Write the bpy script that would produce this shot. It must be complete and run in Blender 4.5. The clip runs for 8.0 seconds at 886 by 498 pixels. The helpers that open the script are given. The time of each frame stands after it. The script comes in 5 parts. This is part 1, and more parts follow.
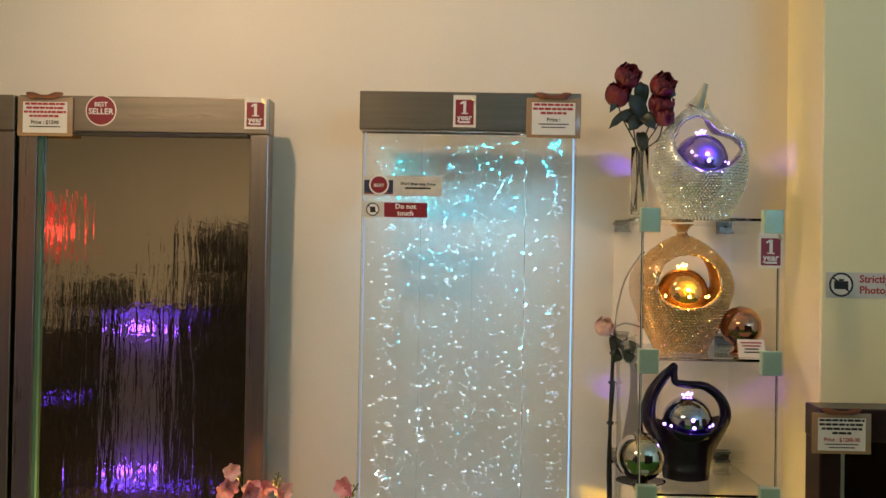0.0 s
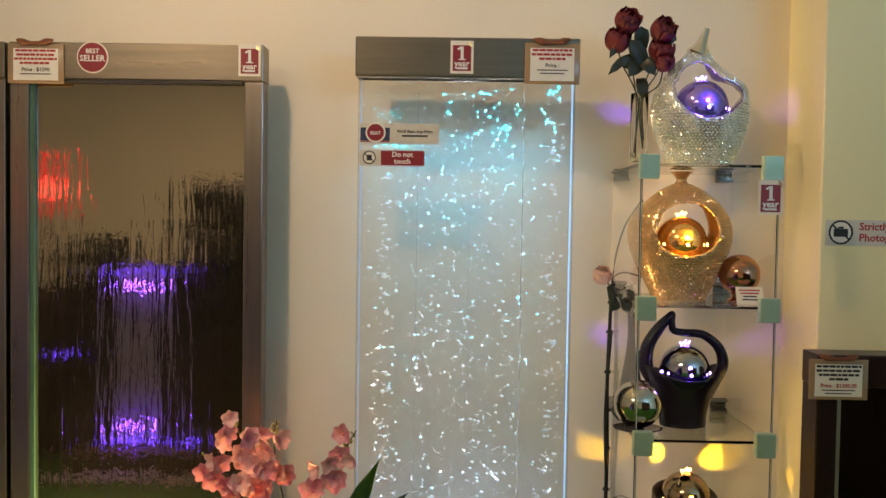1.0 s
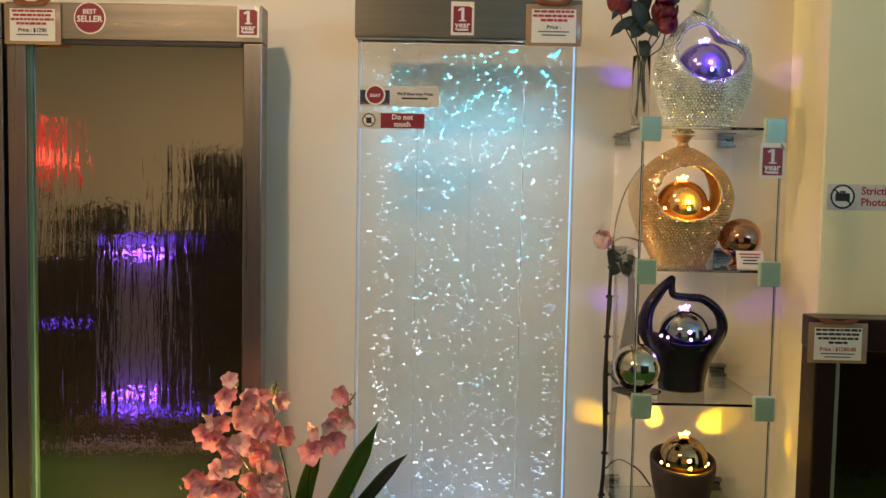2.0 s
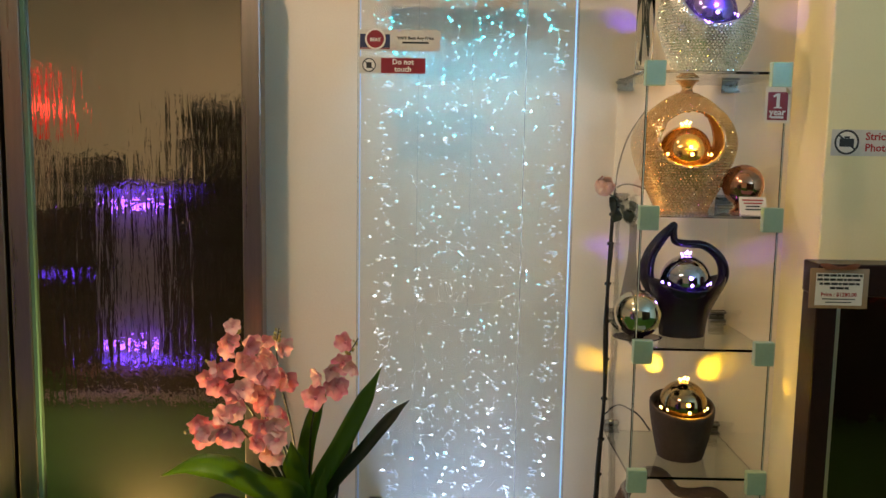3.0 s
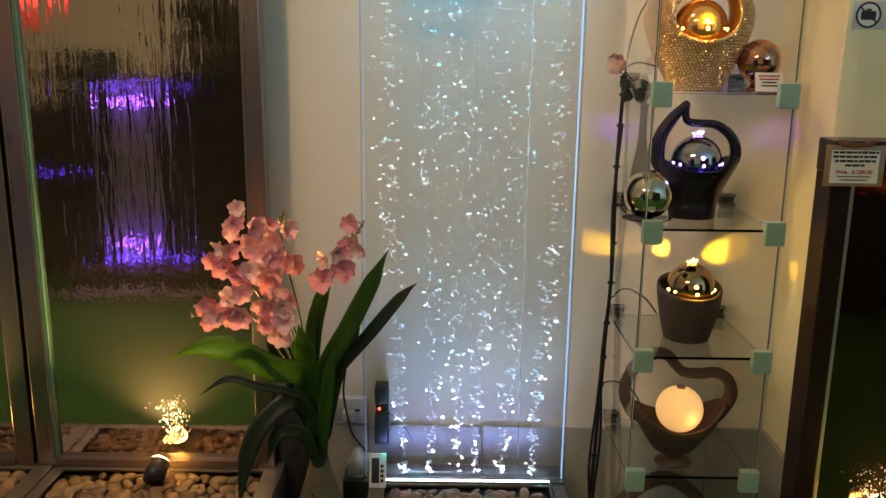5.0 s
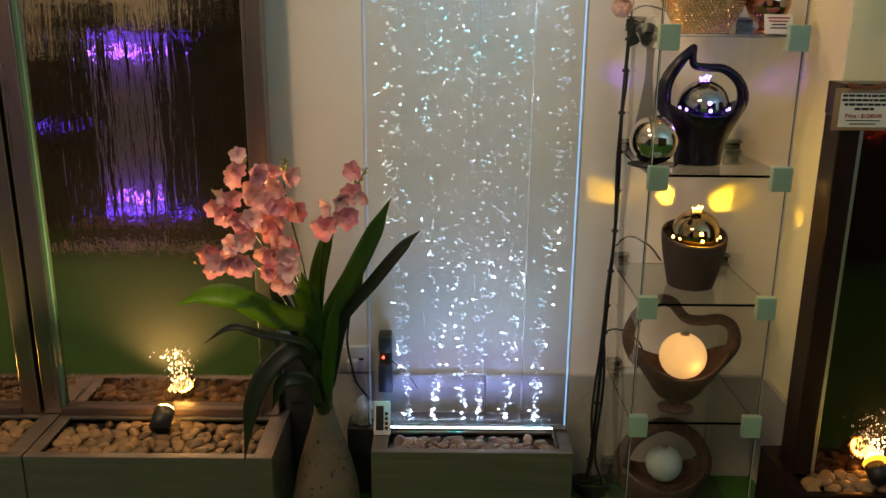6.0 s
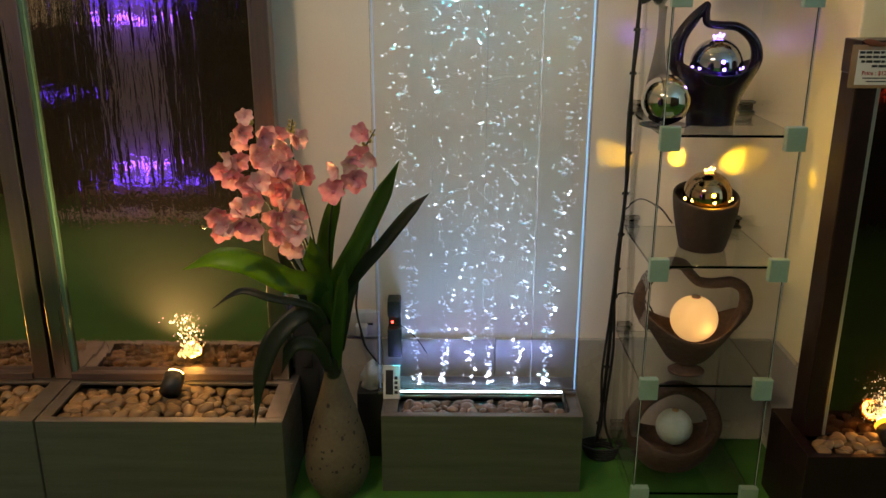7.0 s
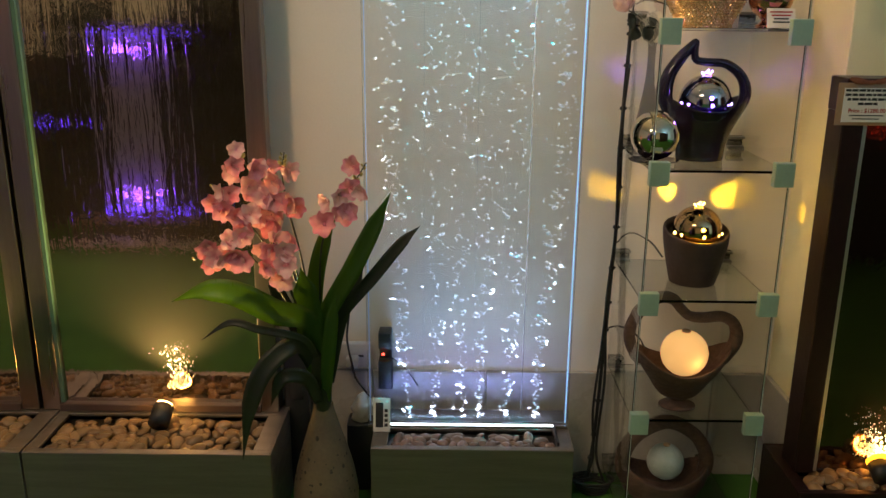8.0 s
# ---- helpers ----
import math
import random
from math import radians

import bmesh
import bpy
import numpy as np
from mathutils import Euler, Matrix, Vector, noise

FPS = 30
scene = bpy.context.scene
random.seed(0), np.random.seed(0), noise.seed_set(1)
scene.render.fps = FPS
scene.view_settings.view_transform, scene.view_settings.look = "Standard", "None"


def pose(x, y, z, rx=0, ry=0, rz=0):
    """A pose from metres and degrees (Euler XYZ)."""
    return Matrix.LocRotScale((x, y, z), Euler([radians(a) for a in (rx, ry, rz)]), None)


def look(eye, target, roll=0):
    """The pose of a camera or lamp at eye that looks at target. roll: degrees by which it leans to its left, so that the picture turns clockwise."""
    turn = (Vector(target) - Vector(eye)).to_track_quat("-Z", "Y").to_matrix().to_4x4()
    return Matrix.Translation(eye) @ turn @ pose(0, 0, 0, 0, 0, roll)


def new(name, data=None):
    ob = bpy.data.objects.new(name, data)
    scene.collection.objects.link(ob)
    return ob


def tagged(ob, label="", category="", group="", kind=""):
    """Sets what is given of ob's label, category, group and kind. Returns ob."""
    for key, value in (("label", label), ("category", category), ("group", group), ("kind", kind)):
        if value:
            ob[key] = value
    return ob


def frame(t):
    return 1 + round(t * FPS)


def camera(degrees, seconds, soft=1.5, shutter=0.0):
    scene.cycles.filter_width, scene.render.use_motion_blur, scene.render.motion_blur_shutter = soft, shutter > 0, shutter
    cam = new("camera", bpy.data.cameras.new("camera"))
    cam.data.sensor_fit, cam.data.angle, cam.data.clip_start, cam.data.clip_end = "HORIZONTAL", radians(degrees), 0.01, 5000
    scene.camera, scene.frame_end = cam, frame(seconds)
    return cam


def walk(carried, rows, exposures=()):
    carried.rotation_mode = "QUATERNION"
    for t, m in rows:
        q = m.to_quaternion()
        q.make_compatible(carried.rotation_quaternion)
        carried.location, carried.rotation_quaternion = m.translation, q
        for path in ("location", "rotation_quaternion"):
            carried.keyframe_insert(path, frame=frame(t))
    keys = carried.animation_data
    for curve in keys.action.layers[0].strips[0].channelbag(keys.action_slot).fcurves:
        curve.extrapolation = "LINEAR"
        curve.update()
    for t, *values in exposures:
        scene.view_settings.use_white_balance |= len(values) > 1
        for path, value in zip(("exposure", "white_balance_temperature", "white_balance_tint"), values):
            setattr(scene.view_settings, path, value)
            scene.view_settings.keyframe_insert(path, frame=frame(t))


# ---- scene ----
cam = camera(55.4, 8.0)
PATH = [
    (0, (-0.03, -1.975, 1.396), (-0.058, 0.025, 1.418), 1.0),
    (0.5, (-0.032, -1.965, 1.376), (-0.055, 0.035, 1.354), 1.0),
    (1, (-0.027, -1.962, 1.365), (-0.05, 0.037, 1.297), 0.9),
    (1.5, (-0.026, -1.964, 1.352), (-0.05, 0.034, 1.255), 1.0),
    (1.7, (-0.02, -1.962, 1.347), (-0.048, 0.035, 1.238), 1.1),
    (2.8, (-0.037, -1.952, 1.317), (-0.049, 0.038, 1.114), 1.0),
    (3, (-0.037, -1.952, 1.323), (-0.049, 0.034, 1.086), 1.0),
    (3.5, (-0.03, -1.948, 1.304), (-0.051, 0.029, 1.005), 0.8),
    (4, (-0.051, -1.94, 1.283), (-0.057, 0.029, 0.931), 0.9),
    (4.5, (-0.057, -1.933, 1.273), (-0.059, 0.025, 0.868), 0.8),
    (6, (-0.067, -1.921, 1.242), (-0.066, 0.0, 0.687), 0.5),
    (6.5, (-0.057, -1.917, 1.23), (-0.081, -0.011, 0.626), 0.2),
    (7, (-0.073, -1.911, 1.223), (-0.087, -0.011, 0.6), 0.1),
    (7.5, (-0.058, -1.914, 1.229), (-0.07, -0.004, 0.635), 0.3),
    (8, (-0.057, -1.912, 1.233), (-0.066, 0.008, 0.675), 0.5),
]
walk(cam, [(t, look(eye, target, roll)) for t, eye, target, roll in PATH], exposures=((0, -0.16), (1.5, -0.08), (3.5, -0.1), (4.5, -0.15), (6.0, -0.28), (7.0, -0.32), (8.0, -0.28)))

# ---------- world and lamps ----------
world = bpy.data.worlds.new("world")
scene.world = world
world.use_nodes = True
world.node_tree.nodes["Background"].inputs[0].default_value = (0.5, 0.6, 0.8, 1)
world.node_tree.nodes["Background"].inputs[1].default_value = 0.15


def lamp(name, kind, place, target, power, colour, **more):
    data = bpy.data.lights.new(name, kind)
    data.energy, data.color = power, colour
    for key, value in more.items():
        if key == "size":
            data.size = value
        elif key == "size_y":
            data.shape, data.size_y = "RECTANGLE", value
        elif key == "radius":
            data.shadow_soft_size = value
        elif key == "cone":
            data.spot_size, data.spot_blend = radians(value), 1.0
        elif key == "spread":
            data.spread = radians(value)
    ob = new(name, data)
    ob.matrix_world = look(place, target)
    return ob


WARM, COOL = (1.0, 0.69, 0.44), (0.38, 0.68, 1.0)
VIOLET, AMBER = (0.20, 0.06, 1.0), (1.0, 0.56, 0.025)
lamp("track_spot_lamp", "SPOT", (-0.75, -0.93, 2.64), (0.06, 0.155, 1.38), 47, WARM, radius=0.03, cone=132)
# added cool fill from out of view that turns the shadows blue
lamp("cool_fill_lamp", "AREA", (2.75, -4.95, 1.55), (1.2, 0, 1.45), 125, COOL, size=2.3, size_y=1.9)
# added fill for the aisle and far wall that the mirrors reflect
lamp("aisle_fill_lamp", "AREA", (-1.6, -3.0, 2.765), (-1.6, -3.0, 0), 48, (1.0, 0.74, 0.46), size=1.2, size_y=0.6)
# light strips at the foot and the head of the bubble wall
lamp("foot_strip_lamp", "AREA", (0, 0.0115, 0.232), (0, 0.005, 2), 5.2, (0.70, 0.82, 1.0), size=0.43, size_y=0.013, spread=2.0)
lamp("strip_spill_lamp", "AREA", (0, 0.046, 0.224), (0, 0.13, 0.30), 0.20, (0.30, 0.36, 1.0), size=0.43, size_y=0.004, spread=110)
lamp("head_strip_lamp", "AREA", (0, 0.0115, 1.735), (0, 0.009, 0), 5.0, (0.0, 0.60, 0.72), size=0.43, size_y=0.013, spread=2.0)
# the strips' wider light, thrown back on the wall behind the clear panel
lamp("foot_wash_lamp", "AREA", (0, 0.030, 0.232), (0, 0.155, 0.95), 0.46, (0.40, 0.62, 1.0), size=0.43, size_y=0.008, spread=80)
lamp("head_wash_lamp", "AREA", (0, 0.030, 1.700), (0, 0.155, 1.15), 0.60, (0.26, 0.66, 1.0), size=0.43, size_y=0.006, spread=80)
# light rings of the small fountains: beams to the wall behind
for z, colour, beams in (
        (1.60, VIOLET, ((0.379, 0.155, 1.638, 1.5, 24), (0.80, 0.13, 1.655, 1.5, 24))),
        (1.03, VIOLET, ((0.37, 0.155, 1.08, 1.4, 24), (0.765, 0.155, 1.08, 1.4, 24))),
        (0.745, AMBER, ((0.333, 0.155, 0.796, 3.6, 22), (0.493, 0.155, 0.788, 9.0, 27), (0.644, 0.155, 0.780, 10.0, 29), (0.80, 0.076, 0.754, 3.6, 14)))):
    for x, y, up, power, cone in beams:
        lamp("ring_beam_lamp", "SPOT", (0.52 + 0.10 * (x - 0.55), 0.055, z), (x, y, up), power, colour, radius=0.004, cone=cone)

# ---------- materials ----------


def shader(name):
    m = bpy.data.materials.new(name)
    m.use_nodes = True
    return m, m.node_tree.nodes, m.node_tree.links, m.node_tree.nodes["Principled BSDF"]


def surface(name, colour, other=None, rough=0.6, metal=0.0, scale=8.0, fine=120.0, bump=0.1, stretch=(1, 1, 1), rough_var=0.15, island=False, **inputs):
    """A principled surface: two colours mixed by a coarse and a fine noise, uneven gloss and fine relief."""
    m, n, l, b = shader(name)
    other = other or tuple(c * 0.8 for c in colour)
    at, mp = n.new("ShaderNodeTexCoord"), n.new("ShaderNodeMapping")
    mp.inputs["Scale"].default_value = stretch
    l.new(at.outputs["Object"], mp.inputs[0])
    coarse, small = n.new("ShaderNodeTexNoise"), n.new("ShaderNodeTexNoise")
    coarse.inputs["Scale"].default_value, small.inputs["Scale"].default_value = scale, fine
    coarse.inputs["Detail"].default_value, small.inputs["Detail"].default_value = 4, 3
    for t in (coarse, small):
        l.new(mp.outputs[0], t.inputs["Vector"])
    add = n.new("ShaderNodeMath")
    add.operation = "MULTIPLY_ADD"
    l.new(small.outputs[0], add.inputs[0])
    add.inputs[1].default_value = 0.45
    l.new(coarse.outputs[0], add.inputs[2])
    ramp = n.new("ShaderNodeMapRange")
    ramp.inputs[1].default_value, ramp.inputs[2].default_value = 0.45, 1.0
    l.new(add.outputs[0], ramp.inputs[0])
    mix = n.new("ShaderNodeMix")
    mix.data_type = "RGBA"
    mix.inputs["A"].default_value, mix.inputs["B"].default_value = (*colour, 1), (*other, 1)
    l.new(ramp.outputs[0], mix.inputs["Factor"])
    out = mix.outputs["Result"]
    if island:
        info, hue = n.new("ShaderNodeObjectInfo"), n.new("ShaderNodeHueSaturation")
        rng = n.new("ShaderNodeMapRange")
        rng.inputs[3].default_value, rng.inputs[4].default_value = 0.55, 1.35
        l.new(info.outputs["Random"], rng.inputs[0])
        l.new(rng.outputs[0], hue.inputs["Value"])
        l.new(out, hue.inputs["Color"])
        out = hue.outputs[0]
    l.new(out, b.inputs["Base Color"])
    rr = n.new("ShaderNodeMapRange")
    rr.inputs[3].default_value, rr.inputs[4].default_value = max(rough - rough_var, 0.02), min(rough + rough_var, 1)
    l.new(coarse.outputs[0], rr.inputs[0])
    l.new(rr.outputs[0], b.inputs["Roughness"])
    b.inputs["Metallic"].default_value = metal
    if bump:
        bp = n.new("ShaderNodeBump")
        bp.inputs["Strength"].default_value, bp.inputs["Distance"].default_value = bump, 0.004
        l.new(small.outputs[0], bp.inputs["Height"])
        l.new(bp.outputs[0], b.inputs["Normal"])
    for key, value in inputs.items():
        b.inputs[key.replace("_", " ")].default_value = value
    return m


def glow(name, colour, strength):
    m, n, l, b = shader(name)
    b.inputs["Base Color"].default_value = (*colour, 1)
    b.inputs["Emission Color"].default_value = (*colour, 1)
    b.inputs["Emission Strength"].default_value = strength
    return m


def glass(name, colour, rough=0.0, ior=1.45):
    m, n, l, b = shader(name)
    b.inputs["Base Color"].default_value = (*colour, 1)
    b.inputs["Transmission Weight"].default_value = 1
    b.inputs["Roughness"].default_value = rough
    b.inputs["IOR"].default_value = ior
    return m


def thin_pane(name, tint):
    """A thin clear sheet: tinted see-through, with gloss that grows at a slant."""
    m, n, l, b = shader(name)
    clear, mix, slant = n.new("ShaderNodeBsdfTransparent"), n.new("ShaderNodeMixShader"), n.new("ShaderNodeFresnel")
    gloss = n.new("ShaderNodeBsdfGlossy")
    clear.inputs[0].default_value = (*tint, 1)
    gloss.inputs["Roughness"].default_value, slant.inputs[0].default_value = 0.03, 1.3
    l.new(slant.outputs[0], mix.inputs[0])
    l.new(clear.outputs[0], mix.inputs[1])
    l.new(gloss.outputs[0], mix.inputs[2])
    l.new(mix.outputs[0], n["Material Output"].inputs[0])
    n.remove(b)
    return m


def wet_mirror(name, tint, strength):
    """A mirror with a falling film of water: streaks along z, finer ripples between them."""
    m, n, l, b = shader(name)
    b.inputs["Base Color"].default_value = (*tint, 1)
    b.inputs["Metallic"].default_value, b.inputs["Roughness"].default_value = 0.982, 0.035
    at = n.new("ShaderNodeTexCoord")
    last = None
    for sx, sz, det, k in ((22, 1.3, 3, 1.0), (70, 8, 3, 0.42), (60, 60, 2, 0.12)):
        mp, tx = n.new("ShaderNodeMapping"), n.new("ShaderNodeTexNoise")
        mp.inputs["Scale"].default_value = (sx, 1, sz)
        tx.inputs["Scale"].default_value, tx.inputs["Detail"].default_value = 1, det
        tx.inputs["Distortion"].default_value = 0.6
        l.new(at.outputs["Object"], mp.inputs[0])
        l.new(mp.outputs[0], tx.inputs["Vector"])
        ma = n.new("ShaderNodeMath")
        ma.operation = "MULTIPLY_ADD"
        l.new(tx.outputs[0], ma.inputs[0])
        ma.inputs[1].default_value = k
        if last:
            l.new(last, ma.inputs[2])
        else:
            ma.inputs[2].default_value = 0
        last = ma.outputs[0]
    bp = n.new("ShaderNodeBump")
    bp.inputs["Strength"].default_value, bp.inputs["Distance"].default_value = strength, 0.004
    l.new(last, bp.inputs["Height"])
    l.new(bp.outputs[0], b.inputs["Normal"])
    return m


PLASTER = surface("plaster", (0.80, 0.73, 0.60), (0.74, 0.66, 0.53), 0.75, scale=2.5, fine=180, bump=0.06)
# yellower plaster for the pier: the warmer light there is put into its colour
PLASTER_SIDE = surface("plaster_side", (0.86, 0.78, 0.47), (0.80, 0.72, 0.42), 0.75, scale=2.5, fine=180, bump=0.06)
SKIRT = surface("skirting_tile", (0.46, 0.43, 0.37), (0.37, 0.34, 0.29), 0.28, scale=6, fine=90, bump=0.05)
CARPET = surface("green_carpet", (0.066, 0.22, 0.020), (0.040, 0.14, 0.014), 0.95, scale=9, fine=420, bump=0.9)
CEIL = surface("ceiling_paint", (0.8, 0.78, 0.72), None, 0.8)
STEEL = surface("brushed_steel", (0.27, 0.23, 0.19), (0.20, 0.17, 0.14), 0.30, 1.0, scale=3, fine=60, bump=0.04, stretch=(1, 8, 22), rough_var=0.08)
STEEL_BASE = surface("satin_steel_basin", (0.30, 0.26, 0.23), (0.22, 0.19, 0.165), 0.44, 0.85, scale=4, fine=70, bump=0.06, stretch=(1, 6, 14), rough_var=0.10)
STEEL_UP = surface("brushed_steel_upright", (0.30, 0.25, 0.225), (0.23, 0.195, 0.175), 0.30, 1.0, scale=3, fine=60, bump=0.04, stretch=(22, 8, 1), rough_var=0.08)
COPPER = surface("dark_copper", (0.045, 0.020, 0.016), (0.022, 0.010, 0.010), 0.34, 0.55, scale=4, fine=60, bump=0.08)
CHROME = surface("chrome", (0.80, 0.79, 0.76), (0.70, 0.69, 0.66), 0.08, 1.0, bump=0.0, rough_var=0.04)
TRIM = surface("aluminium_trim", (0.62, 0.56, 0.47), None, 0.35, 0.8, bump=0.03)
WET = wet_mirror("wet_mirror", (0.52, 0.43, 0.375), 0.25)
WET_DARK = wet_mirror("wet_dark_glass", (0.17, 0.11, 0.085), 0.27)
GLASS = glass("clear_glass", (0.93, 0.985, 0.95))
SIDE_GLASS = glass("side_glass", (0.97, 0.995, 0.98), ior=1.18)
GLASS_RIM = surface("polished_glass_edge", (0.50, 0.58, 0.53), (0.42, 0.50, 0.45), 0.15, bump=0)
DIVIDER = glass("divider_acrylic", (0.98, 0.99, 1.0), ior=1.015)
VASE_GLASS = glass("vase_glass", (0.97, 0.98, 0.98), ior=1.15)
ACRYLIC = thin_pane("acrylic", (0.968, 0.985, 0.998))
# emission stands in for strip light carried to the panel's acrylic edges
EDGE = glow("emissive_acrylic_edge", (0.30, 0.58, 1.0), 1.4)
EDGE_DIM = glow("faint_emissive_edge", (0.42, 0.62, 1.0), 0.14)
STRIP = glow("light_strip", (0.80, 0.88, 1.0), 7)
BUBBLE, n_, l_, b_ = shader("bubble_skin")
thin, mixed = n_.new("ShaderNodeBsdfTranslucent"), n_.new("ShaderNodeMixShader")
b_.inputs["Base Color"].default_value, b_.inputs["Roughness"].default_value = (0.95, 0.97, 1, 1), 0.15
thin.inputs[0].default_value = (0.95, 0.97, 1, 1)
l_.new(b_.outputs[0], mixed.inputs[1])
l_.new(thin.outputs[0], mixed.inputs[2])
l_.new(mixed.outputs[0], n_["Material Output"].inputs[0])
AIR, n_, l_, b_ = shader("air_bubble_skin")
b_.inputs["Base Color"].default_value, b_.inputs["Roughness"].default_value = (0.95, 0.97, 1, 1), 0.2
thin, skin_, mixed, clear_ = n_.new("ShaderNodeBsdfTranslucent"), n_.new("ShaderNodeMixShader"), n_.new("ShaderNodeMixShader"), n_.new("ShaderNodeBsdfTransparent")
thin.inputs[0].default_value = (0.95, 0.97, 1, 1)
l_.new(b_.outputs[0], skin_.inputs[1])
l_.new(thin.outputs[0], skin_.inputs[2])
mixed.inputs[0].default_value = 0.12
l_.new(skin_.outputs[0], mixed.inputs[1])
l_.new(clear_.outputs[0], mixed.inputs[2])
l_.new(mixed.outputs[0], n_["Material Output"].inputs[0])
MINT = surface("clamp_mint", (0.36, 0.51, 0.39), (0.30, 0.44, 0.33), 0.34, 0.25, scale=20, bump=0.03)
CLIP = surface("clip_metal", (0.30, 0.29, 0.25), (0.20, 0.19, 0.17), 0.28, 0.9)
BLACK = surface("black_plastic", (0.015, 0.015, 0.018), (0.028, 0.026, 0.026), 0.42)
RUBBER = surface("black_cable", (0.012, 0.012, 0.012), None, 0.5)
WHITE = surface("white_plastic", (0.75, 0.75, 0.72), (0.66, 0.66, 0.62), 0.4)
PAPER = surface("white_paper", (0.80, 0.76, 0.68), (0.74, 0.69, 0.60), 0.6)
SLEEVE = surface("clear_sleeve", (0.34, 0.23, 0.14), (0.27, 0.18, 0.11), 0.22)
WINE = surface("wine_red_print", (0.26, 0.014, 0.028), (0.20, 0.010, 0.022), 0.4)
INK = surface("black_ink", (0.02, 0.02, 0.02), None, 0.6, bump=0)
RED_INK = surface("red_ink", (0.42, 0.03, 0.025), None, 0.6, bump=0)
WHITE_INK = surface("white_ink", (0.82, 0.80, 0.78), None, 0.5, bump=0)
BLUE_INK = surface("navy_ink", (0.02, 0.03, 0.09), None, 0.5, bump=0)
RIBBON = surface("brown_ribbon", (0.19, 0.065, 0.03), (0.13, 0.043, 0.022), 0.75, scale=40)
PEBBLE = surface("river_pebble", (0.31, 0.190, 0.090), (0.15, 0.085, 0.042), 0.30, scale=22, fine=160, bump=0.12, island=True)
PEBBLE_BROWN = surface("brown_pebble", (0.24, 0.16, 0.12), (0.13, 0.09, 0.075), 0.3, scale=26, fine=160, bump=0.12, island=True)
SOIL = surface("dark_trough", (0.02, 0.016, 0.012), None, 0.4)
SILVER = surface("silver_glaze", (0.72, 0.71, 0.66), (0.60, 0.59, 0.54), 0.22, 0.8, scale=30, bump=0)
CRYSTAL = surface("crystal_stud", (0.93, 0.93, 0.90), (0.76, 0.77, 0.74), 0.10, 0.75, scale=140, bump=0)
GOLD = surface("gold_glaze", (0.74, 0.46, 0.23), (0.60, 0.36, 0.18), 0.22, 0.8, scale=30, bump=0)
GOLD_STUD = surface("gold_stud", (0.92, 0.66, 0.36), (0.70, 0.46, 0.22), 0.10, 0.8, scale=140, bump=0)
ONYX = surface("purple_black_glaze", (0.006, 0.004, 0.012), (0.009, 0.005, 0.016), 0.08, scale=10, bump=0.02, rough_var=0.03)
CLAY = surface("dark_brown_clay", (0.062, 0.036, 0.026), (0.034, 0.020, 0.015), 0.6, scale=12, fine=90, bump=0.35)
GLOBE_LIT = glow("lit_globe", (1.0, 0.55, 0.19), 0.74)
GLOBE_CAP = surface("tan_globe_cap", (0.40, 0.25, 0.12), (0.32, 0.20, 0.10), 0.5)
GLOBE = surface("frosted_globe", (0.48, 0.52, 0.48), (0.36, 0.42, 0.38), 0.3, scale=40)
MIRROR_BALL = surface("mirror_ball", (0.66, 0.62, 0.54), (0.55, 0.50, 0.42), 0.04, 1.0, bump=0, rough_var=0.02)
VIOLET_BALL = surface("violet_mirror_ball", (0.34, 0.26, 0.75), (0.26, 0.20, 0.62), 0.14, 0.75, bump=0, rough_var=0.02)
STEEL_BALL = surface("steel_mirror_ball", (0.48, 0.47, 0.55), (0.38, 0.37, 0.46), 0.05, 1.0, bump=0, rough_var=0.02)
GOLD_BALL = surface("gold_mirror_ball", (0.72, 0.46, 0.18), (0.60, 0.36, 0.13), 0.12, 0.85, bump=0, rough_var=0.02)
BRONZE_BALL = surface("bronze_mirror_ball", (0.50, 0.34, 0.20), (0.40, 0.26, 0.14), 0.05, 1.0, bump=0, rough_var=0.02)
COPPER_BALL = surface("copper_mirror_ball", (0.60, 0.30, 0.19), (0.48, 0.22, 0.14), 0.06, 1.0, bump=0, rough_var=0.03)
LED_V = glow("violet_led", (0.36, 0.20, 1.0), 14)
LED_Y = glow("amber_led", (1.0, 0.58, 0.14), 14)
LED_WARM = glow("warm_spot_led", (1.0, 0.52, 0.10), 110)
# glowing ring added round each pond lens to imitate its yellow glare
LED_HALO = glow("amber_lamp_halo", (1.0, 0.36, 0.02), 4)
LED_RED = glow("red_led", (1.0, 0.05, 0.03), 12)
PETAL = surface("pink_petal", (0.80, 0.42, 0.46), (0.66, 0.17, 0.27), 0.5, scale=52, bump=0.05, Subsurface_Weight=0.15)
PETAL_PALE = surface("pale_pink_petal", (0.88, 0.62, 0.60), (0.74, 0.28, 0.35), 0.5, scale=52, bump=0.05, Subsurface_Weight=0.15)
BUD = surface("yellow_bud", (0.42, 0.36, 0.10), (0.30, 0.26, 0.08), 0.5)
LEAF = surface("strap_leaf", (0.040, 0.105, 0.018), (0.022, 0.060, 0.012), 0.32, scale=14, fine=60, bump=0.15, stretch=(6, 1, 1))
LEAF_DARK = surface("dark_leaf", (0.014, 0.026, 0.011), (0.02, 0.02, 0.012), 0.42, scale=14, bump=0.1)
ROSE = surface("red_rose", (0.15, 0.003, 0.014), (0.07, 0.002, 0.008), 0.6, scale=30)
ROSE_PEACH = surface("peach_rose", (0.70, 0.46, 0.34), (0.60, 0.34, 0.26), 0.5, scale=30)
STEM = surface("dark_stem", (0.035, 0.04, 0.02), None, 0.5)
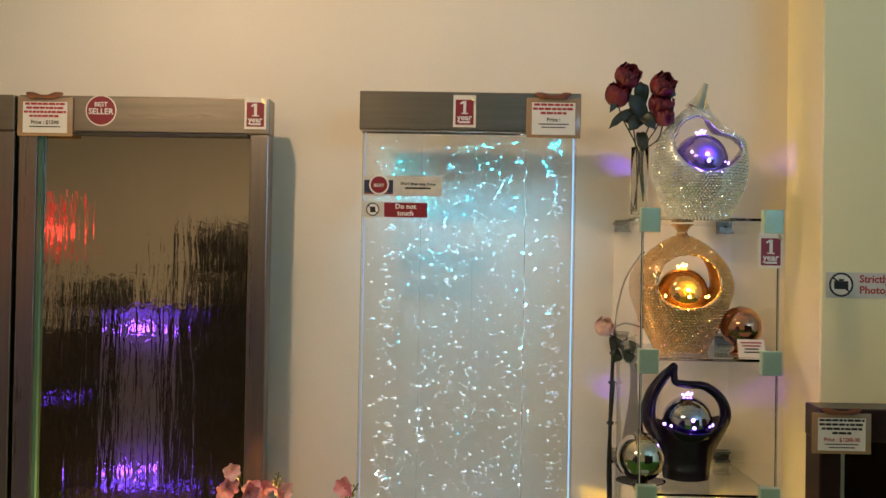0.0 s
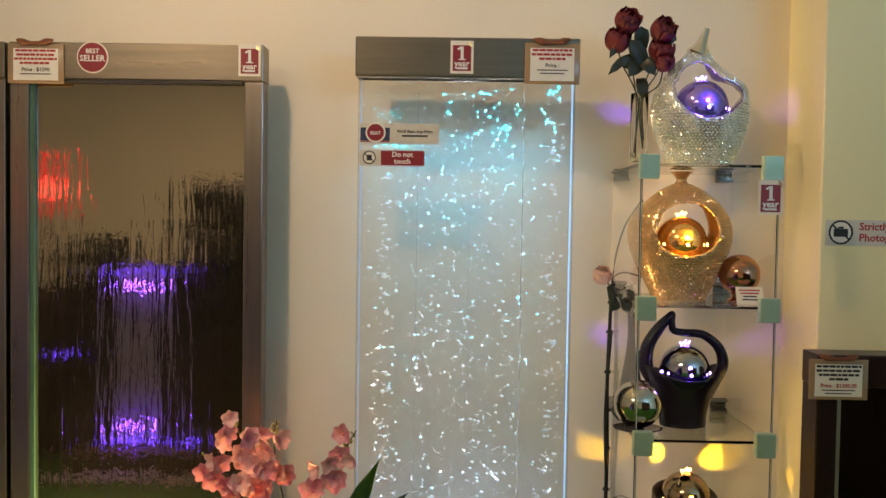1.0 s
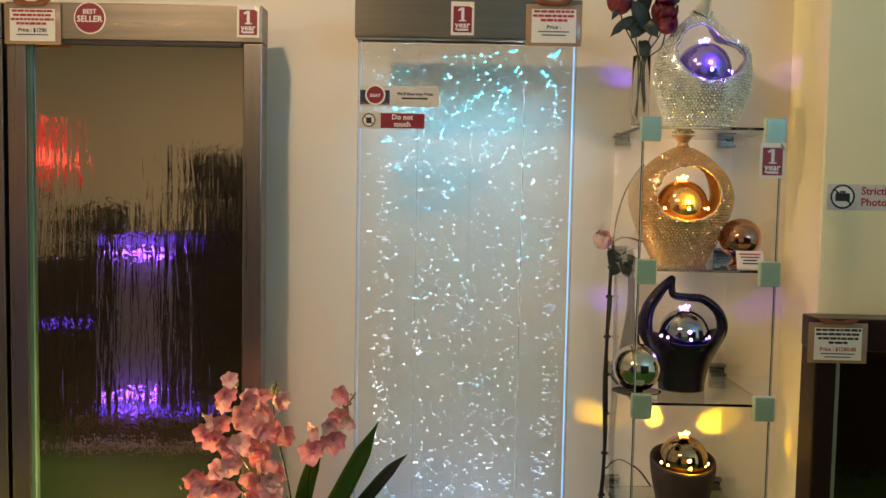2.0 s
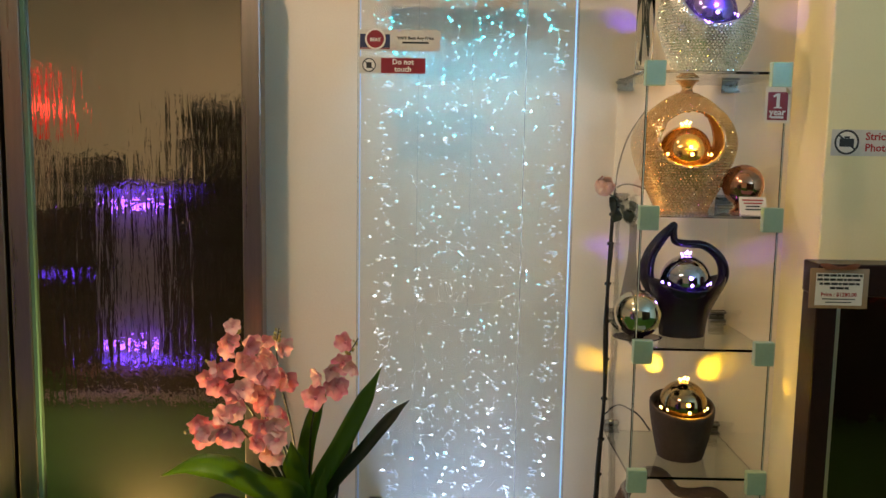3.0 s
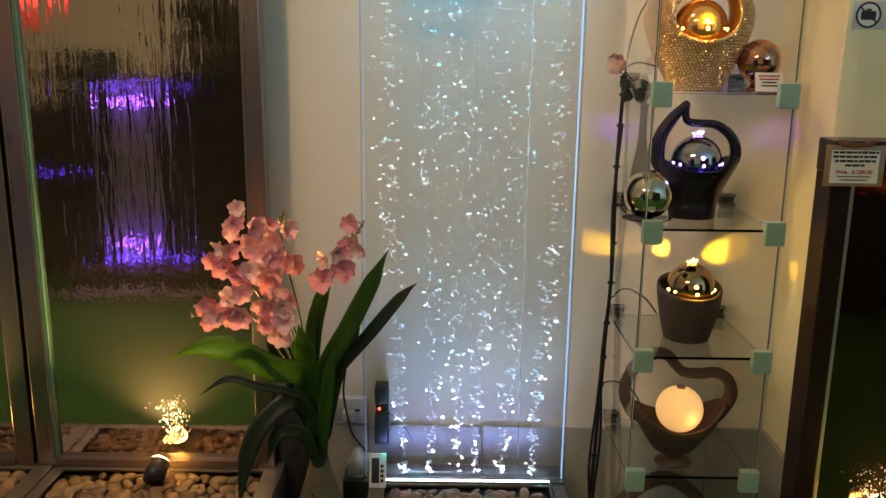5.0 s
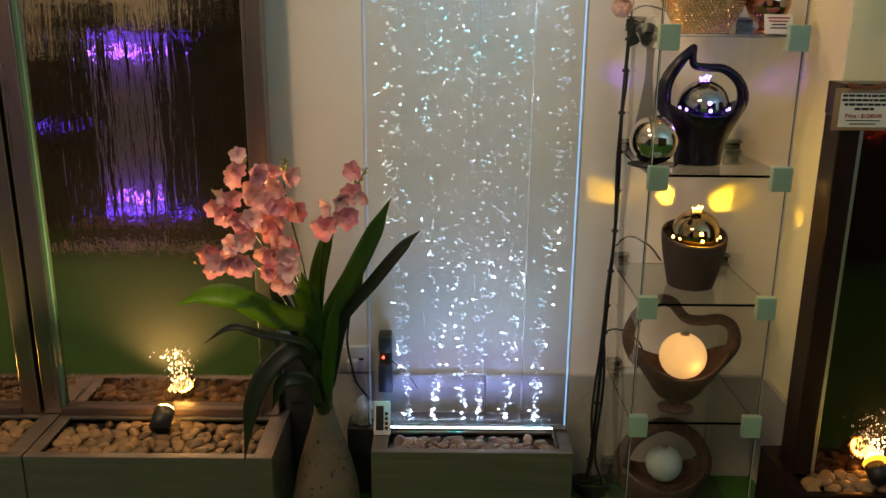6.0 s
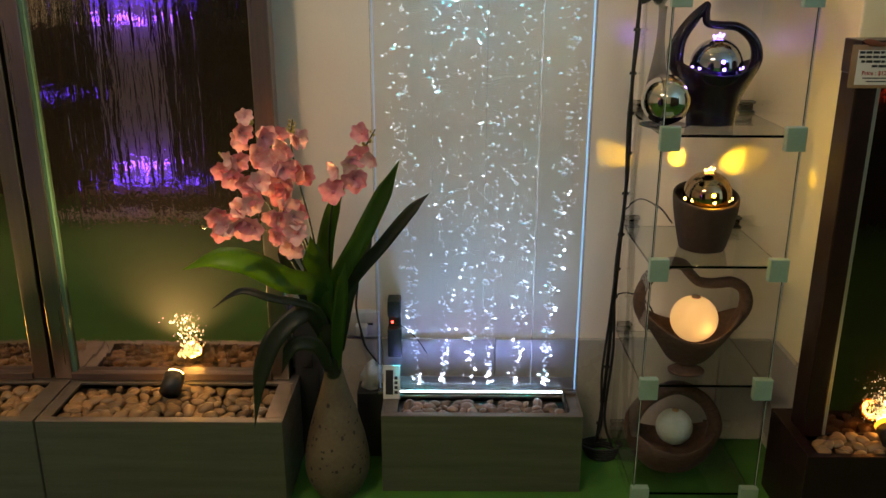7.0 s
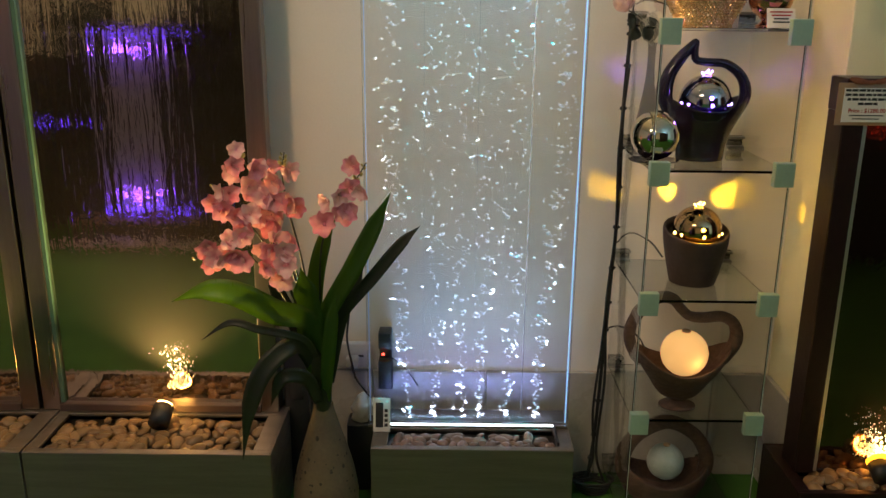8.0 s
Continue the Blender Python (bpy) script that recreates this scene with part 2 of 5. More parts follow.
STONE = surface("speckled_stone", (0.15, 0.12, 0.07), (0.08, 0.06, 0.04), 0.6, scale=9, fine=110, bump=0.3)
SPOT = surface("dark_speckle", (0.025, 0.02, 0.015), None, 0.6)
BOTTLE = glass("purple_glass", (0.12, 0.035, 0.10), ior=1.3)
DARKWOOD = surface("dark_wood", (0.085, 0.052, 0.044), (0.045, 0.028, 0.024), 0.45, scale=5, stretch=(1, 1, 8))
SOCKET = surface("socket_white", (0.50, 0.50, 0.48), None, 0.4)


def let_through(m, colour, share):
    """Mixes light that shines through a thin leaf or petal into a material."""
    n, l = m.node_tree.nodes, m.node_tree.links
    thin, mix = n.new("ShaderNodeBsdfTranslucent"), n.new("ShaderNodeMixShader")
    thin.inputs[0].default_value, mix.inputs[0].default_value = (*colour, 1), share
    l.new(n["Principled BSDF"].outputs[0], mix.inputs[1])
    l.new(thin.outputs[0], mix.inputs[2])
    l.new(mix.outputs[0], n["Material Output"].inputs[0])


let_through(LEAF, (0.28, 0.42, 0.03), 0.40)
let_through(DIVIDER, (0.9, 0.95, 1.0), 0.05)
let_through(PETAL, (0.80, 0.28, 0.34), 0.15)
let_through(PETAL_PALE, (0.85, 0.45, 0.45), 0.15)

# ---------- building helpers ----------


def thing(name, label, category, group="", place=(0, 0, 0), turn=0.0):
    ob = new(name)
    ob.matrix_world = pose(*place, 0, 0, turn)
    return tagged(ob, label, category, group)


def part(name, bm, material, parent, label="", smooth=True, kind=""):
    mesh = bpy.data.meshes.new(name)
    bm.to_mesh(mesh)
    bm.free()
    mesh.materials.append(material)
    if smooth:
        for p in mesh.polygons:
            p.use_smooth = True
    ob = new(name, mesh)
    if parent:
        ob.parent = parent
    return tagged(ob, label, kind=kind)


def again(name, mesh, parent, m):
    ob = new(name, mesh)
    ob.parent = parent
    ob.matrix_basis = m
    return ob


def box(size, at=(0, 0, 0), bevel=0.002, bm=None):
    bm = bm or bmesh.new()
    made = bmesh.ops.create_cube(bm, size=1.0, matrix=Matrix.LocRotScale(at, None, size))
    if bevel:
        edges = {e for v in made["verts"] for e in v.link_edges}
        bmesh.ops.bevel(bm, geom=list(edges), offset=bevel, segments=2, affect="EDGES", profile=0.5)
    return bm


def span(x0, x1, y0, y1, z0, z1, bevel=0.002, bm=None):
    return box((x1 - x0, y1 - y0, z1 - z0), ((x0 + x1) / 2, (y0 + y1) / 2, (z0 + z1) / 2), bevel, bm)


def ball(r, at=(0, 0, 0), sub=3, bm=None, squash=(1, 1, 1)):
    bm = bm or bmesh.new()
    bmesh.ops.create_icosphere(bm, subdivisions=sub, radius=r, matrix=Matrix.LocRotScale(at, None, squash))
    return bm


def orb(r, at=(0, 0, 0), bm=None):
    bm = bm or bmesh.new()
    bmesh.ops.create_uvsphere(bm, u_segments=40, v_segments=24, radius=r, matrix=Matrix.Translation(at))
    return bm


def tube(r, depth, at=(0, 0, 0), turn=None, seg=24, bm=None, r2=None):
    bm = bm or bmesh.new()
    m = Matrix.Translation(at) @ (turn or Matrix.Identity(4))
    bmesh.ops.create_cone(bm, cap_ends=True, segments=seg, radius1=r, radius2=r if r2 is None else r2, depth=depth, matrix=m)
    return bm


def spline(points, n):
    """Points along a smooth curve through the given ones, each with any number of coordinates."""
    p = np.array(points, float)
    p = np.vstack([2 * p[0] - p[1], p, 2 * p[-1] - p[-2]])
    out = []
    for s in np.linspace(0, len(p) - 3 - 1e-6, n):
        i, u = int(s), s - int(s)
        a, b, c, d = p[i:i + 4]
        out.append(0.5 * (2 * b + (c - a) * u + (2 * a - 5 * b + 4 * c - d) * u * u + (3 * b - a - 3 * c + d) * u ** 3))
    return out


def grid(rings, bm=None, close=True, caps=True):
    """Faces between rings of points."""
    bm = bm or bmesh.new()
    rows = [[bm.verts.new(p) for p in ring] for ring in rings]
    n = len(rows[0])
    for a, b in zip(rows, rows[1:]):
        for i in range(n if close else n - 1):
            j = (i + 1) % n
            bm.faces.new((a[i], a[j], b[j], b[i]))
    if caps and close:
        bm.faces.new(rows[0][::-1])
        bm.faces.new(rows[-1])
    bmesh.ops.recalc_face_normals(bm, faces=bm.faces)
    return bm


def lathe_rings(profile, seg=40, flat=1.0, steps=0):
    pts = spline(profile, steps) if steps else profile
    return [[(r * math.cos(a), r * flat * math.sin(a), z) for a in np.linspace(0, 2 * math.pi, seg, endpoint=False)] for r, z in pts]


def lathe(profile, seg=40, flat=1.0, steps=0, bm=None):
    return grid(lathe_rings(profile, seg, flat, steps), bm)


def sweep_rings(points, n=30, seg=12, flat=1.0):
    """Rings round a smooth curve; each point is x, y, z and the radius there."""
    pts = spline(points, n)
    rings = []
    for i, p in enumerate(pts):
        t = Vector(pts[min(i + 1, n - 1)][:3]) - Vector(pts[max(i - 1, 0)][:3])
        t.normalize()
        side = t.cross(Vector((0, 1, 0)))
        if side.length < 1e-4:
            side = Vector((1, 0, 0))
        side.normalize()
        up = t.cross(side)
        c, r = Vector(p[:3]), max(p[3], 1e-4)
        rings.append([c + side * (r * math.cos(a)) + up * (r * flat * math.sin(a)) for a in np.linspace(0, 2 * math.pi, seg, endpoint=False)])
    return rings


def sweep(points, n=30, seg=12, flat=1.0, bm=None):
    return grid(sweep_rings(points, n, seg, flat), bm)


def leaf(points, width, n=16, fold=0.25, face=(0, -1, 0)):
    """A strap leaf along a curve, widest in its middle, folded along the midrib, with thickness."""
    pts = spline(points, n)
    bm, rows = bmesh.new(), []
    for i, p in enumerate(pts):
        t = Vector(pts[min(i + 1, n - 1)]) - Vector(pts[max(i - 1, 0)])
        t.normalize()
        side = t.cross(Vector(face))
        side.normalize()
        nrm = side.cross(t)
        u = i / (n - 1)
        w = width * (0.35 + 0.65 * math.sin(math.pi * min(u * 0.8 + 0.12, 1))) * min(1, (1 - u) * 4 + 0.03)
        c = Vector(p)
        rows.append([c - side * w + nrm * fold * w, c - side * w * 0.5 + nrm * fold * w * 0.35, c, c + side * w * 0.5 + nrm * fold * w * 0.35, c + side * w + nrm * fold * w])
    rows = [r + [q - 0.0012 * Vector(face).normalized() * -1 for q in reversed(r)] for r in rows]
    return grid(rows, bm)


def words(body, size, material, parent, x, y, z, name="lettering", align="CENTER"):
    """Upright lettering in the x-z plane, seen from -y."""
    data = bpy.data.curves.new(name, "FONT")
    data.body, data.size, data.align_x, data.align_y, data.extrude, data.resolution_u = body, size, align, "CENTER", 0.0002, 2
    data.offset = size * 0.022
    source = new(name, data)
    mesh = bpy.data.meshes.new_from_object(source.evaluated_get(bpy.context.evaluated_depsgraph_get()))
    bpy.data.objects.remove(source)
    mesh.materials.clear()
    mesh.materials.append(material)
    return again(name, mesh, parent, pose(x, y, z, 90, 0, 0))


def bar(w, h, material, parent, x, y, z, name="print_line"):
    return part(name, span(x - w / 2, x + w / 2, y - 0.0002, y + 0.0002, z - h / 2, z + h / 2, 0), material, parent, smooth=False)


# ---------- the room ----------
def structure(name, bm, material, label, category="wall"):
    ob = part(name, bm, material, None, smooth=False)
    return tagged(ob, label, category, kind="structure")


structure("floor", span(-4.2, 4.2, -5.2, 0.4, -0.1, 0.0, 0), CARPET, "dark green short-pile artificial grass carpet", "floor")
wall = structure("wall_north", span(-4.2, 0.80, 0.155, 0.4, 0, 2.8, 0), PLASTER, "cream painted plaster wall behind the fountains")
side = structure("wall_pier", span(0.80, 4.2, -0.05, 0.4, 0, 2.8, 0.004), PLASTER_SIDE, "pale yellow wall pier standing proud of the wall, warm light put into its colour")
structure("wall_west", span(-4.4, -4.2, -5.2, 0.4, 0, 2.8, 0), PLASTER, "cream painted plaster wall")
structure("wall_east", span(4.2, 4.4, -5.2, 0.4, 0, 2.8, 0), PLASTER, "cream painted plaster wall")
structure("wall_south", span(-4.4, 4.4, -5.4, -5.2, 0, 2.8, 0), PLASTER, "cream painted plaster wall opposite")
structure("ceiling", span(-4.4, 4.4, -5.4, 0.4, 2.8, 2.9, 0), CEIL, "off-white painted ceiling", "ceiling")
skirt = tagged(new("baseboard"), "beige ceramic tile skirting along the wall", "baseboard", kind="structure")
tile = None
for i in range(8):
    x = 0.20 + 0.30 * (i - 6)
    m = pose(x, 0.148, 0.15)
    if tile is None:
        tile = part("tile", box((0.297, 0.014, 0.297), bevel=0.0015), SKIRT, skirt, smooth=False)
        tile.matrix_basis = m
    else:
        again("tile", tile.data, skirt, m)
part("tile", span(0.6515, 0.785, 0.141, 0.155, 0.0015, 0.2985, 0.0015), SKIRT, skirt, smooth=False)
part("tile", span(0.786, 0.80, -0.05, 0.140, 0.0015, 0.2985, 0.0015), SKIRT, skirt, smooth=False)

# ceiling fittings that carry the lamps; the panel light is made up
spot = thing("track_spotlight", "small black ceiling spotlight with a warm bulb", "spotlight", place=(-0.75, -0.93, 2.66))
part("housing", tube(0.05, 0.10, (0, -0.02, 0.085), pose(0, 0, 0, -35)), BLACK, spot)
part("mounting_plate", span(-0.04, 0.04, -0.10, 0.0, 0.128, 0.14), BLACK, spot)
fit_ = thing("fill_panel_light", "made-up rectangular ceiling light with a pale diffuser, out of view", "ceiling light", "", (-1.6, -3.0, 2.785))
part("frame", span(-0.62, 0.62, -0.32, 0.32, -0.004, 0.014), WHITE, fit_)
part("diffuser", span(-0.58, 0.58, -0.28, 0.28, -0.009, -0.005, 0), glow("diffuser_glow", (1.0, 0.80, 0.58), 1.5), fit_)
# made-up window on the unseen wall, there to back the cool fill lamp
win = tagged(new("fill_window_1"), "made-up shop window out of view, backing the cool fill lamp", "window", kind="structure")
pane_glow = glow("fill_pane_glow", COOL, 1.2)
for k in range(2):
    x = 1.55 + 1.20 * k
    part("pane", span(x + 0.03, x + 1.17, -5.19, -5.18, 0.63, 2.47, 0), pane_glow, win, "glowing pane of the made-up window", smooth=False)
for x in (1.55, 2.75, 3.95):
    part("window_frame", span(x - 0.028, x + 0.028, -5.199, -5.15, 0.6, 2.5, 0.004), BLACK, win, smooth=False)
for z in (0.6, 2.5):
    part("window_frame", span(1.522, 3.978, -5.199, -5.15, z - 0.03, z + 0.028, 0.004), BLACK, win, smooth=False)

# ---------- pebbles ----------
def pebble_shapes(material, n=5):
    shapes = []
    for k in range(n):
        bm = ball(1.0, sub=2)
        o = Vector((k * 7.3, k * 3.1, k))
        for v in bm.verts:
            v.co *= 1 + 0.22 * noise.noise(v.co * 0.9 + o)
        mesh = bpy.data.meshes.new("pebble")
        bm.to_mesh(mesh)
        bm.free()
        mesh.materials.append(material)
        for p in mesh.polygons:
            p.use_smooth = True
        shapes.append(mesh)
    return shapes


SHAPES, SHAPES_BROWN = pebble_shapes(PEBBLE), pebble_shapes(PEBBLE_BROWN)


def pebbles(parent, shapes, x0, x1, y0, y1, z, size, seed, skip=()):
    """Pebbles laid over a trough in loose rows."""
    rnd = random.Random(seed)
    step = size * 1.55
    y = y0
    while y <= y1:
        x = x0 + rnd.uniform(0, step)
        while x <= x1:
            if not any(math.hypot(x - sx, y - sy) < sr for sx, sy, sr in skip):
                s = size * rnd.uniform(0.7, 1.25)
                m = Matrix.LocRotScale((x, y + rnd.uniform(-0.2, 0.2) * size, z + rnd.uniform(-0.25, 0.35) * size), Euler((rnd.uniform(-0.4, 0.4), rnd.uniform(-0.4, 0.4), rnd.uniform(0, 6.3))), (s, s * rnd.uniform(0.6, 0.85), s * rnd.uniform(0.42, 0.6)))
                again("pebble", rnd.choice(shapes), parent, m)
            x += step * rnd.uniform(0.85, 1.3)
        y += step * 0.62


def trough(parent, x0, x1, y0, y1, z1, ox0, ox1, oy0, oy1, material, thick=0.006):
    """An open steel box: four sides, a rim and a dark pebble bed."""
    part("front_panel", span(x0, x1, y0, y0 + thick, 0.0, z1, 0.002), material, parent, smooth=False)
    part("back_panel", span(x0, x1, y1 - thick, y1, 0.0, z1, 0.002), material, parent, smooth=False)
    part("side_panel", span(x0, x0 + thick, y0 + thick, y1 - thick, 0.0, z1, 0.001), material, parent, smooth=False)
    part("side_panel", span(x1 - thick, x1, y0 + thick, y1 - thick, 0.0, z1, 0.001), material, parent, smooth=False)
    rim = span(x0 + thick, x1 - thick, y0 + thick, oy0, z1 - 0.008, z1 - 0.0005, 0.001)
    span(x0 + thick, x1 - thick, oy1, y1 - thick, z1 - 0.008, z1 - 0.0005, 0.001, rim)
    span(x0 + thick, ox0, oy0, oy1, z1 - 0.008, z1 - 0.0005, 0.001, rim)
    span(ox1, x1 - thick, oy0, oy1, z1 - 0.008, z1 - 0.0005, 0.001, rim)
    part("rim", rim, material, parent, smooth=False)
    bed = part("pebble_bed", span(ox0 - 0.01, ox1 + 0.01, oy0 - 0.01, oy1 + 0.01, z1 - 0.06, z1 - 0.022, 0), SOIL, parent, "dark wet bed under the pebbles", smooth=False)
    return bed


# ---------- signs ----------
def year_sticker(x, y, z, w=0.052, h=0.074):
    ob = thing("warranty_sticker", "wine red and white one year sticker with a curled corner", "sticker", "one year stickers", (x, y, z))
    part("backing", span(-w / 2, w / 2, -0.0005, 0, -h / 2, h / 2, 0), PAPER, ob, smooth=False)
    part("red_field", span(-w * 0.40, w * 0.40, -0.0009, -0.0006, -h * 0.42, h * 0.36, 0), WINE, ob, smooth=False)
    one = span(-w * 0.06, w * 0.07, -0.0014, -0.0010, -h * 0.06, h * 0.32, 0)
    span(-w * 0.15, w * 0.16, -0.0014, -0.0010, -h * 0.09, -h * 0.055, 0, one)
    flag = box((w * 0.18, 0.0004, h * 0.055), bevel=0)
    bmesh.ops.transform(flag, matrix=pose(-w * 0.11, -0.0012, h * 0.265, 0, -35, 0), verts=flag.verts)
    part("figure_one", one, WHITE_INK, ob, smooth=False)
    part("figure_flag", flag, WHITE_INK, ob, smooth=False)
    words("year", h * 0.26, WHITE_INK, ob, 0, -0.0012, -h * 0.20)
    bar(w * 0.5, h * 0.06, WHITE_INK, ob, 0, -0.0012, -h * 0.34)
    bm = bmesh.new()
    c = [bm.verts.new(p) for p in ((w * 0.28, -0.0012, h * 0.5), (w * 0.5, -0.0012, h * 0.3), (w * 0.31, -0.006, h * 0.33), (w * 0.39, -0.005, h * 0.42))]
    bm.faces.new((c[0], c[2], c[3]))
    bm.faces.new((c[3], c[2], c[1]))
    bmesh.ops.solidify(bm, geom=bm.faces[:], thickness=0.0005)
    part("curled_corner", bm, PAPER, ob)
    return ob


def price_card(x, y, z, w, h, lines, price, label, small=2):
    """A printed card in a clear sleeve with a ribbon bow; lines: (width share, ink)."""
    ob = thing("price_card", label, "price card", "price cards", (x, y, z))
    part("sleeve", span(-w / 2, w / 2, -0.003, 0, -h / 2, h / 2, 0.001), SLEEVE, ob, "clear plastic sleeve with brown edging")
    pw, ph = w * 0.80, h * 0.82
    part("paper", span(-pw / 2, pw / 2, -0.0038, -0.0031, -ph / 2 - h * 0.01, ph / 2 - h * 0.03, 0), PAPER, ob, smooth=False)
    zz = ph * 0.40
    rnd = random.Random(int(x * 1000))
    for share, ink in lines:
        left = -pw * share / 2
        while left < pw * share / 2 - 0.004:
            wide = min(rnd.uniform(0.006, 0.016), pw * share / 2 - left)
            bar(wide, h * 0.058, ink, ob, left + wide / 2, -0.0042, zz, "print_word")
            left += wide + 0.0018
        zz -= h * 0.105
    words(price, h * 0.135, RED_INK if lines[0][1] is INK else INK, ob, 0, -0.0042, zz - h * 0.06)
    for k in range(small):
        bar(pw * (0.7 - 0.15 * k), h * 0.025, INK, ob, 0, -0.0042, zz - h * (0.17 + 0.08 * k), "small_print")
    bow = sweep([(-w * 0.34, -0.004, h * 0.60, 0.0025), (-w * 0.22, -0.009, h * 0.55, 0.0065), (0, -0.007, h * 0.51, 0.003), (w * 0.2, -0.009, h * 0.555, 0.0065), (w * 0.32, -0.004, h * 0.60, 0.0025)], 18, 8, 0.5)
    sweep([(-w * 0.26, -0.004, h * 0.49, 0.0015), (0, -0.008, h * 0.515, 0.004), (w * 0.25, -0.004, h * 0.50, 0.0015)], 14, 8, 0.5, bow)
    part("ribbon_bow", bow, RIBBON, ob, "brown satin ribbon bow")
    return ob


def slashed_disc(parent, x, y, z, r):
    """A prohibition ring with a bar, and a small dark picture in it."""
    m = pose(x, y, z, 90)
    part("disc", tube(r, 0.0004, (x, y + 0.0004, z), pose(0, 0, 0, 90), 40), PAPER, parent, smooth=False)
    bm = bmesh.new()
    n = 40
    rings = [[m @ Vector((q * math.cos(a), q * math.sin(a), h)) for a in np.linspace(0, 2 * math.pi, n, endpoint=False)] for q, h in ((r, 0), (r, 0.0004), (r * 0.84, 0.0004), (r * 0.84, 0))]
    grid(rings, bm, caps=False)
    part("ring", bm, INK, parent, smooth=False)
    s = box((r * 1.75, 0.0004, r * 0.14), bevel=0)
    bmesh.ops.transform(s, matrix=pose(x, y - 0.0008, z, 0, 40, 0), verts=s.verts)
    part("slash", s, INK, parent, smooth=False)


# ---------- tall mirror fountains ----------
def mirror_fountain(x, label, w=0.574, h=1.768, seed=3, left=-0.044):
    ob = thing("mirror_fountain", label, "water feature", "tall mirror fountains", (x, 0, 0))
    bed = trough(ob, 0, w, -0.19, 0.09, 0.237, 0.030, w - 0.045, -0.168, 0.004, STEEL_BASE)
    pebbles(bed, SHAPES, 0.045, w - 0.055, -0.155, -0.008, 0.224, 0.020, seed, ((0.272, -0.07, 0.03),))
    f0, f1 = left, 0.554
    for px0, px1 in ((f0, f0 + 0.045), (f1 - 0.045, f1)):
        part("post", span(px0, px1, 0.02, 0.07, 0.2375, h - 0.086, 0.003), STEEL_UP, ob, smooth=False)
    part("top_bar", span(f0 - 0.001, f1 + 0.001, 0.016, 0.074, h - 0.086, h, 0.003), STEEL, ob, smooth=False)
    part("bottom_rail", span(f0 + 0.045, f1 - 0.045, 0.014, 0.065, 0.2375, 0.256, 0.002), DARKWOOD, ob, "dark wet bottom rail", smooth=False)
    part("mirror_sheet", span(f0 + 0.045, f1 - 0.045, 0.035, 0.041, 0.256, h - 0.086, 0), WET, ob, "tinted mirror with a film of running water", smooth=False)
    part("glass_edge", span(f0 + 0.045, f0 + 0.055, 0.024, 0.0345, 0.256, h - 0.086, 0.001), GLASS_GREEN, ob, "green edge of the glass sheet", smooth=False)
    part("spill_lip", span(f0 + 0.06, f1 - 0.05, 0.018, 0.035, h - 0.092, h - 0.0865, 0.001), BLACK, ob, smooth=False)
    lampb = part("pond_lamp", tube(0.025, 0.050, (0.284, -0.065, 0.268), pose(0, 0, 0, -65)), BLACK, ob, "black round underwater lamp among the pebbles")
    part("lens", tube(0.0215, 0.003, (0.284, -0.065 + 0.0256, 0.268 + 0.0119), pose(0, 0, 0, -65)), LED_WARM, lampb, "bright warm lens")
    part("halo_ring", tube(0.0225, 0.002, (0.284, -0.065 + 0.0240, 0.268 + 0.0112), pose(0, 0, 0, -65)), LED_HALO, lampb, "added amber ring imitating the lamp's glare")
    rnd = random.Random(seed)
    drops = bmesh.new()
    for k in range(170):
        u = rnd.random()
        ball(rnd.uniform(0.0007, 0.0021) * (1.2 - 0.6 * u), (0.305 + rnd.gauss(0, 0.010 + 0.010 * u), rnd.uniform(0.016, 0.032), 0.305 + 0.115 * u * u), 1, drops, (1, 1, rnd.uniform(1.2, 2.8)))
    # extra core drops stand in for the soft glare round the lens
    for k in range(110):
        ball(rnd.uniform(0.0014, 0.0034), (0.302 + rnd.gauss(0, 0.011), rnd.uniform(0.010, 0.030), 0.302 + abs(rnd.gauss(0, 0.016))), 1, drops, (1, 1, rnd.uniform(0.8, 1.6)))
    part("water_splash", drops, BUBBLE, ob, "splashing drops over the lamp, thickened in the core to imitate its glare", kind="stuff")
    return ob


GLASS_GREEN = surface("green_glass_edge", (0.05, 0.11, 0.085), (0.07, 0.14, 0.11), 0.12, bump=0)
mirror_fountain(-1.030, "brushed steel wall fountain with a tinted wet mirror and pebble trough")
mirror_fountain(-1.638, "brushed steel wall fountain standing beside its twin, pebble trough", w=0.604, seed=8, left=-0.052)
lamp("pond_spot_lamp", "SPOT", (-0.746, -0.036, 0.302), (-0.74, -0.10, 1), 105, (1.0, 0.66, 0.22), radius=0.012, cone=125)
lamp("pond_spot_lamp", "SPOT", (-1.354, -0.036, 0.302), (-1.36, -0.10, 1), 50, (1.0, 0.66, 0.22), radius=0.012, cone=125)
price_card(-1.008, 0.0145, 1.716, 0.132, 0.092, ((0.9, RED_INK), (0.85, RED_INK), (0.95, RED_INK), (0.7, RED_INK)), "Price : $1290", "cream price card with red print in a sleeve, brown bow", 1)
badge = thing("round_badge", "round wine red best seller badge on the steel bar", "sticker", place=(-0.876, 0.0150, 1.733))
part("disc", tube(0.037, 0.001, (0, 0, 0), pose(0, 0, 0, 90), 48), PAPER, badge, "pale worn rim", smooth=False)
part("red_field", tube(0.034, 0.001, (0, -0.0006, 0), pose(0, 0, 0, 90), 48), WINE, badge, smooth=False)
words("BEST", 0.015, WHITE_INK, badge, 0, -0.0016, 0.014)
words("SELLER", 0.0195, WHITE_INK, badge, 0, -0.0016, -0.003)
year_sticker(-0.508, 0.0155, 1.731)

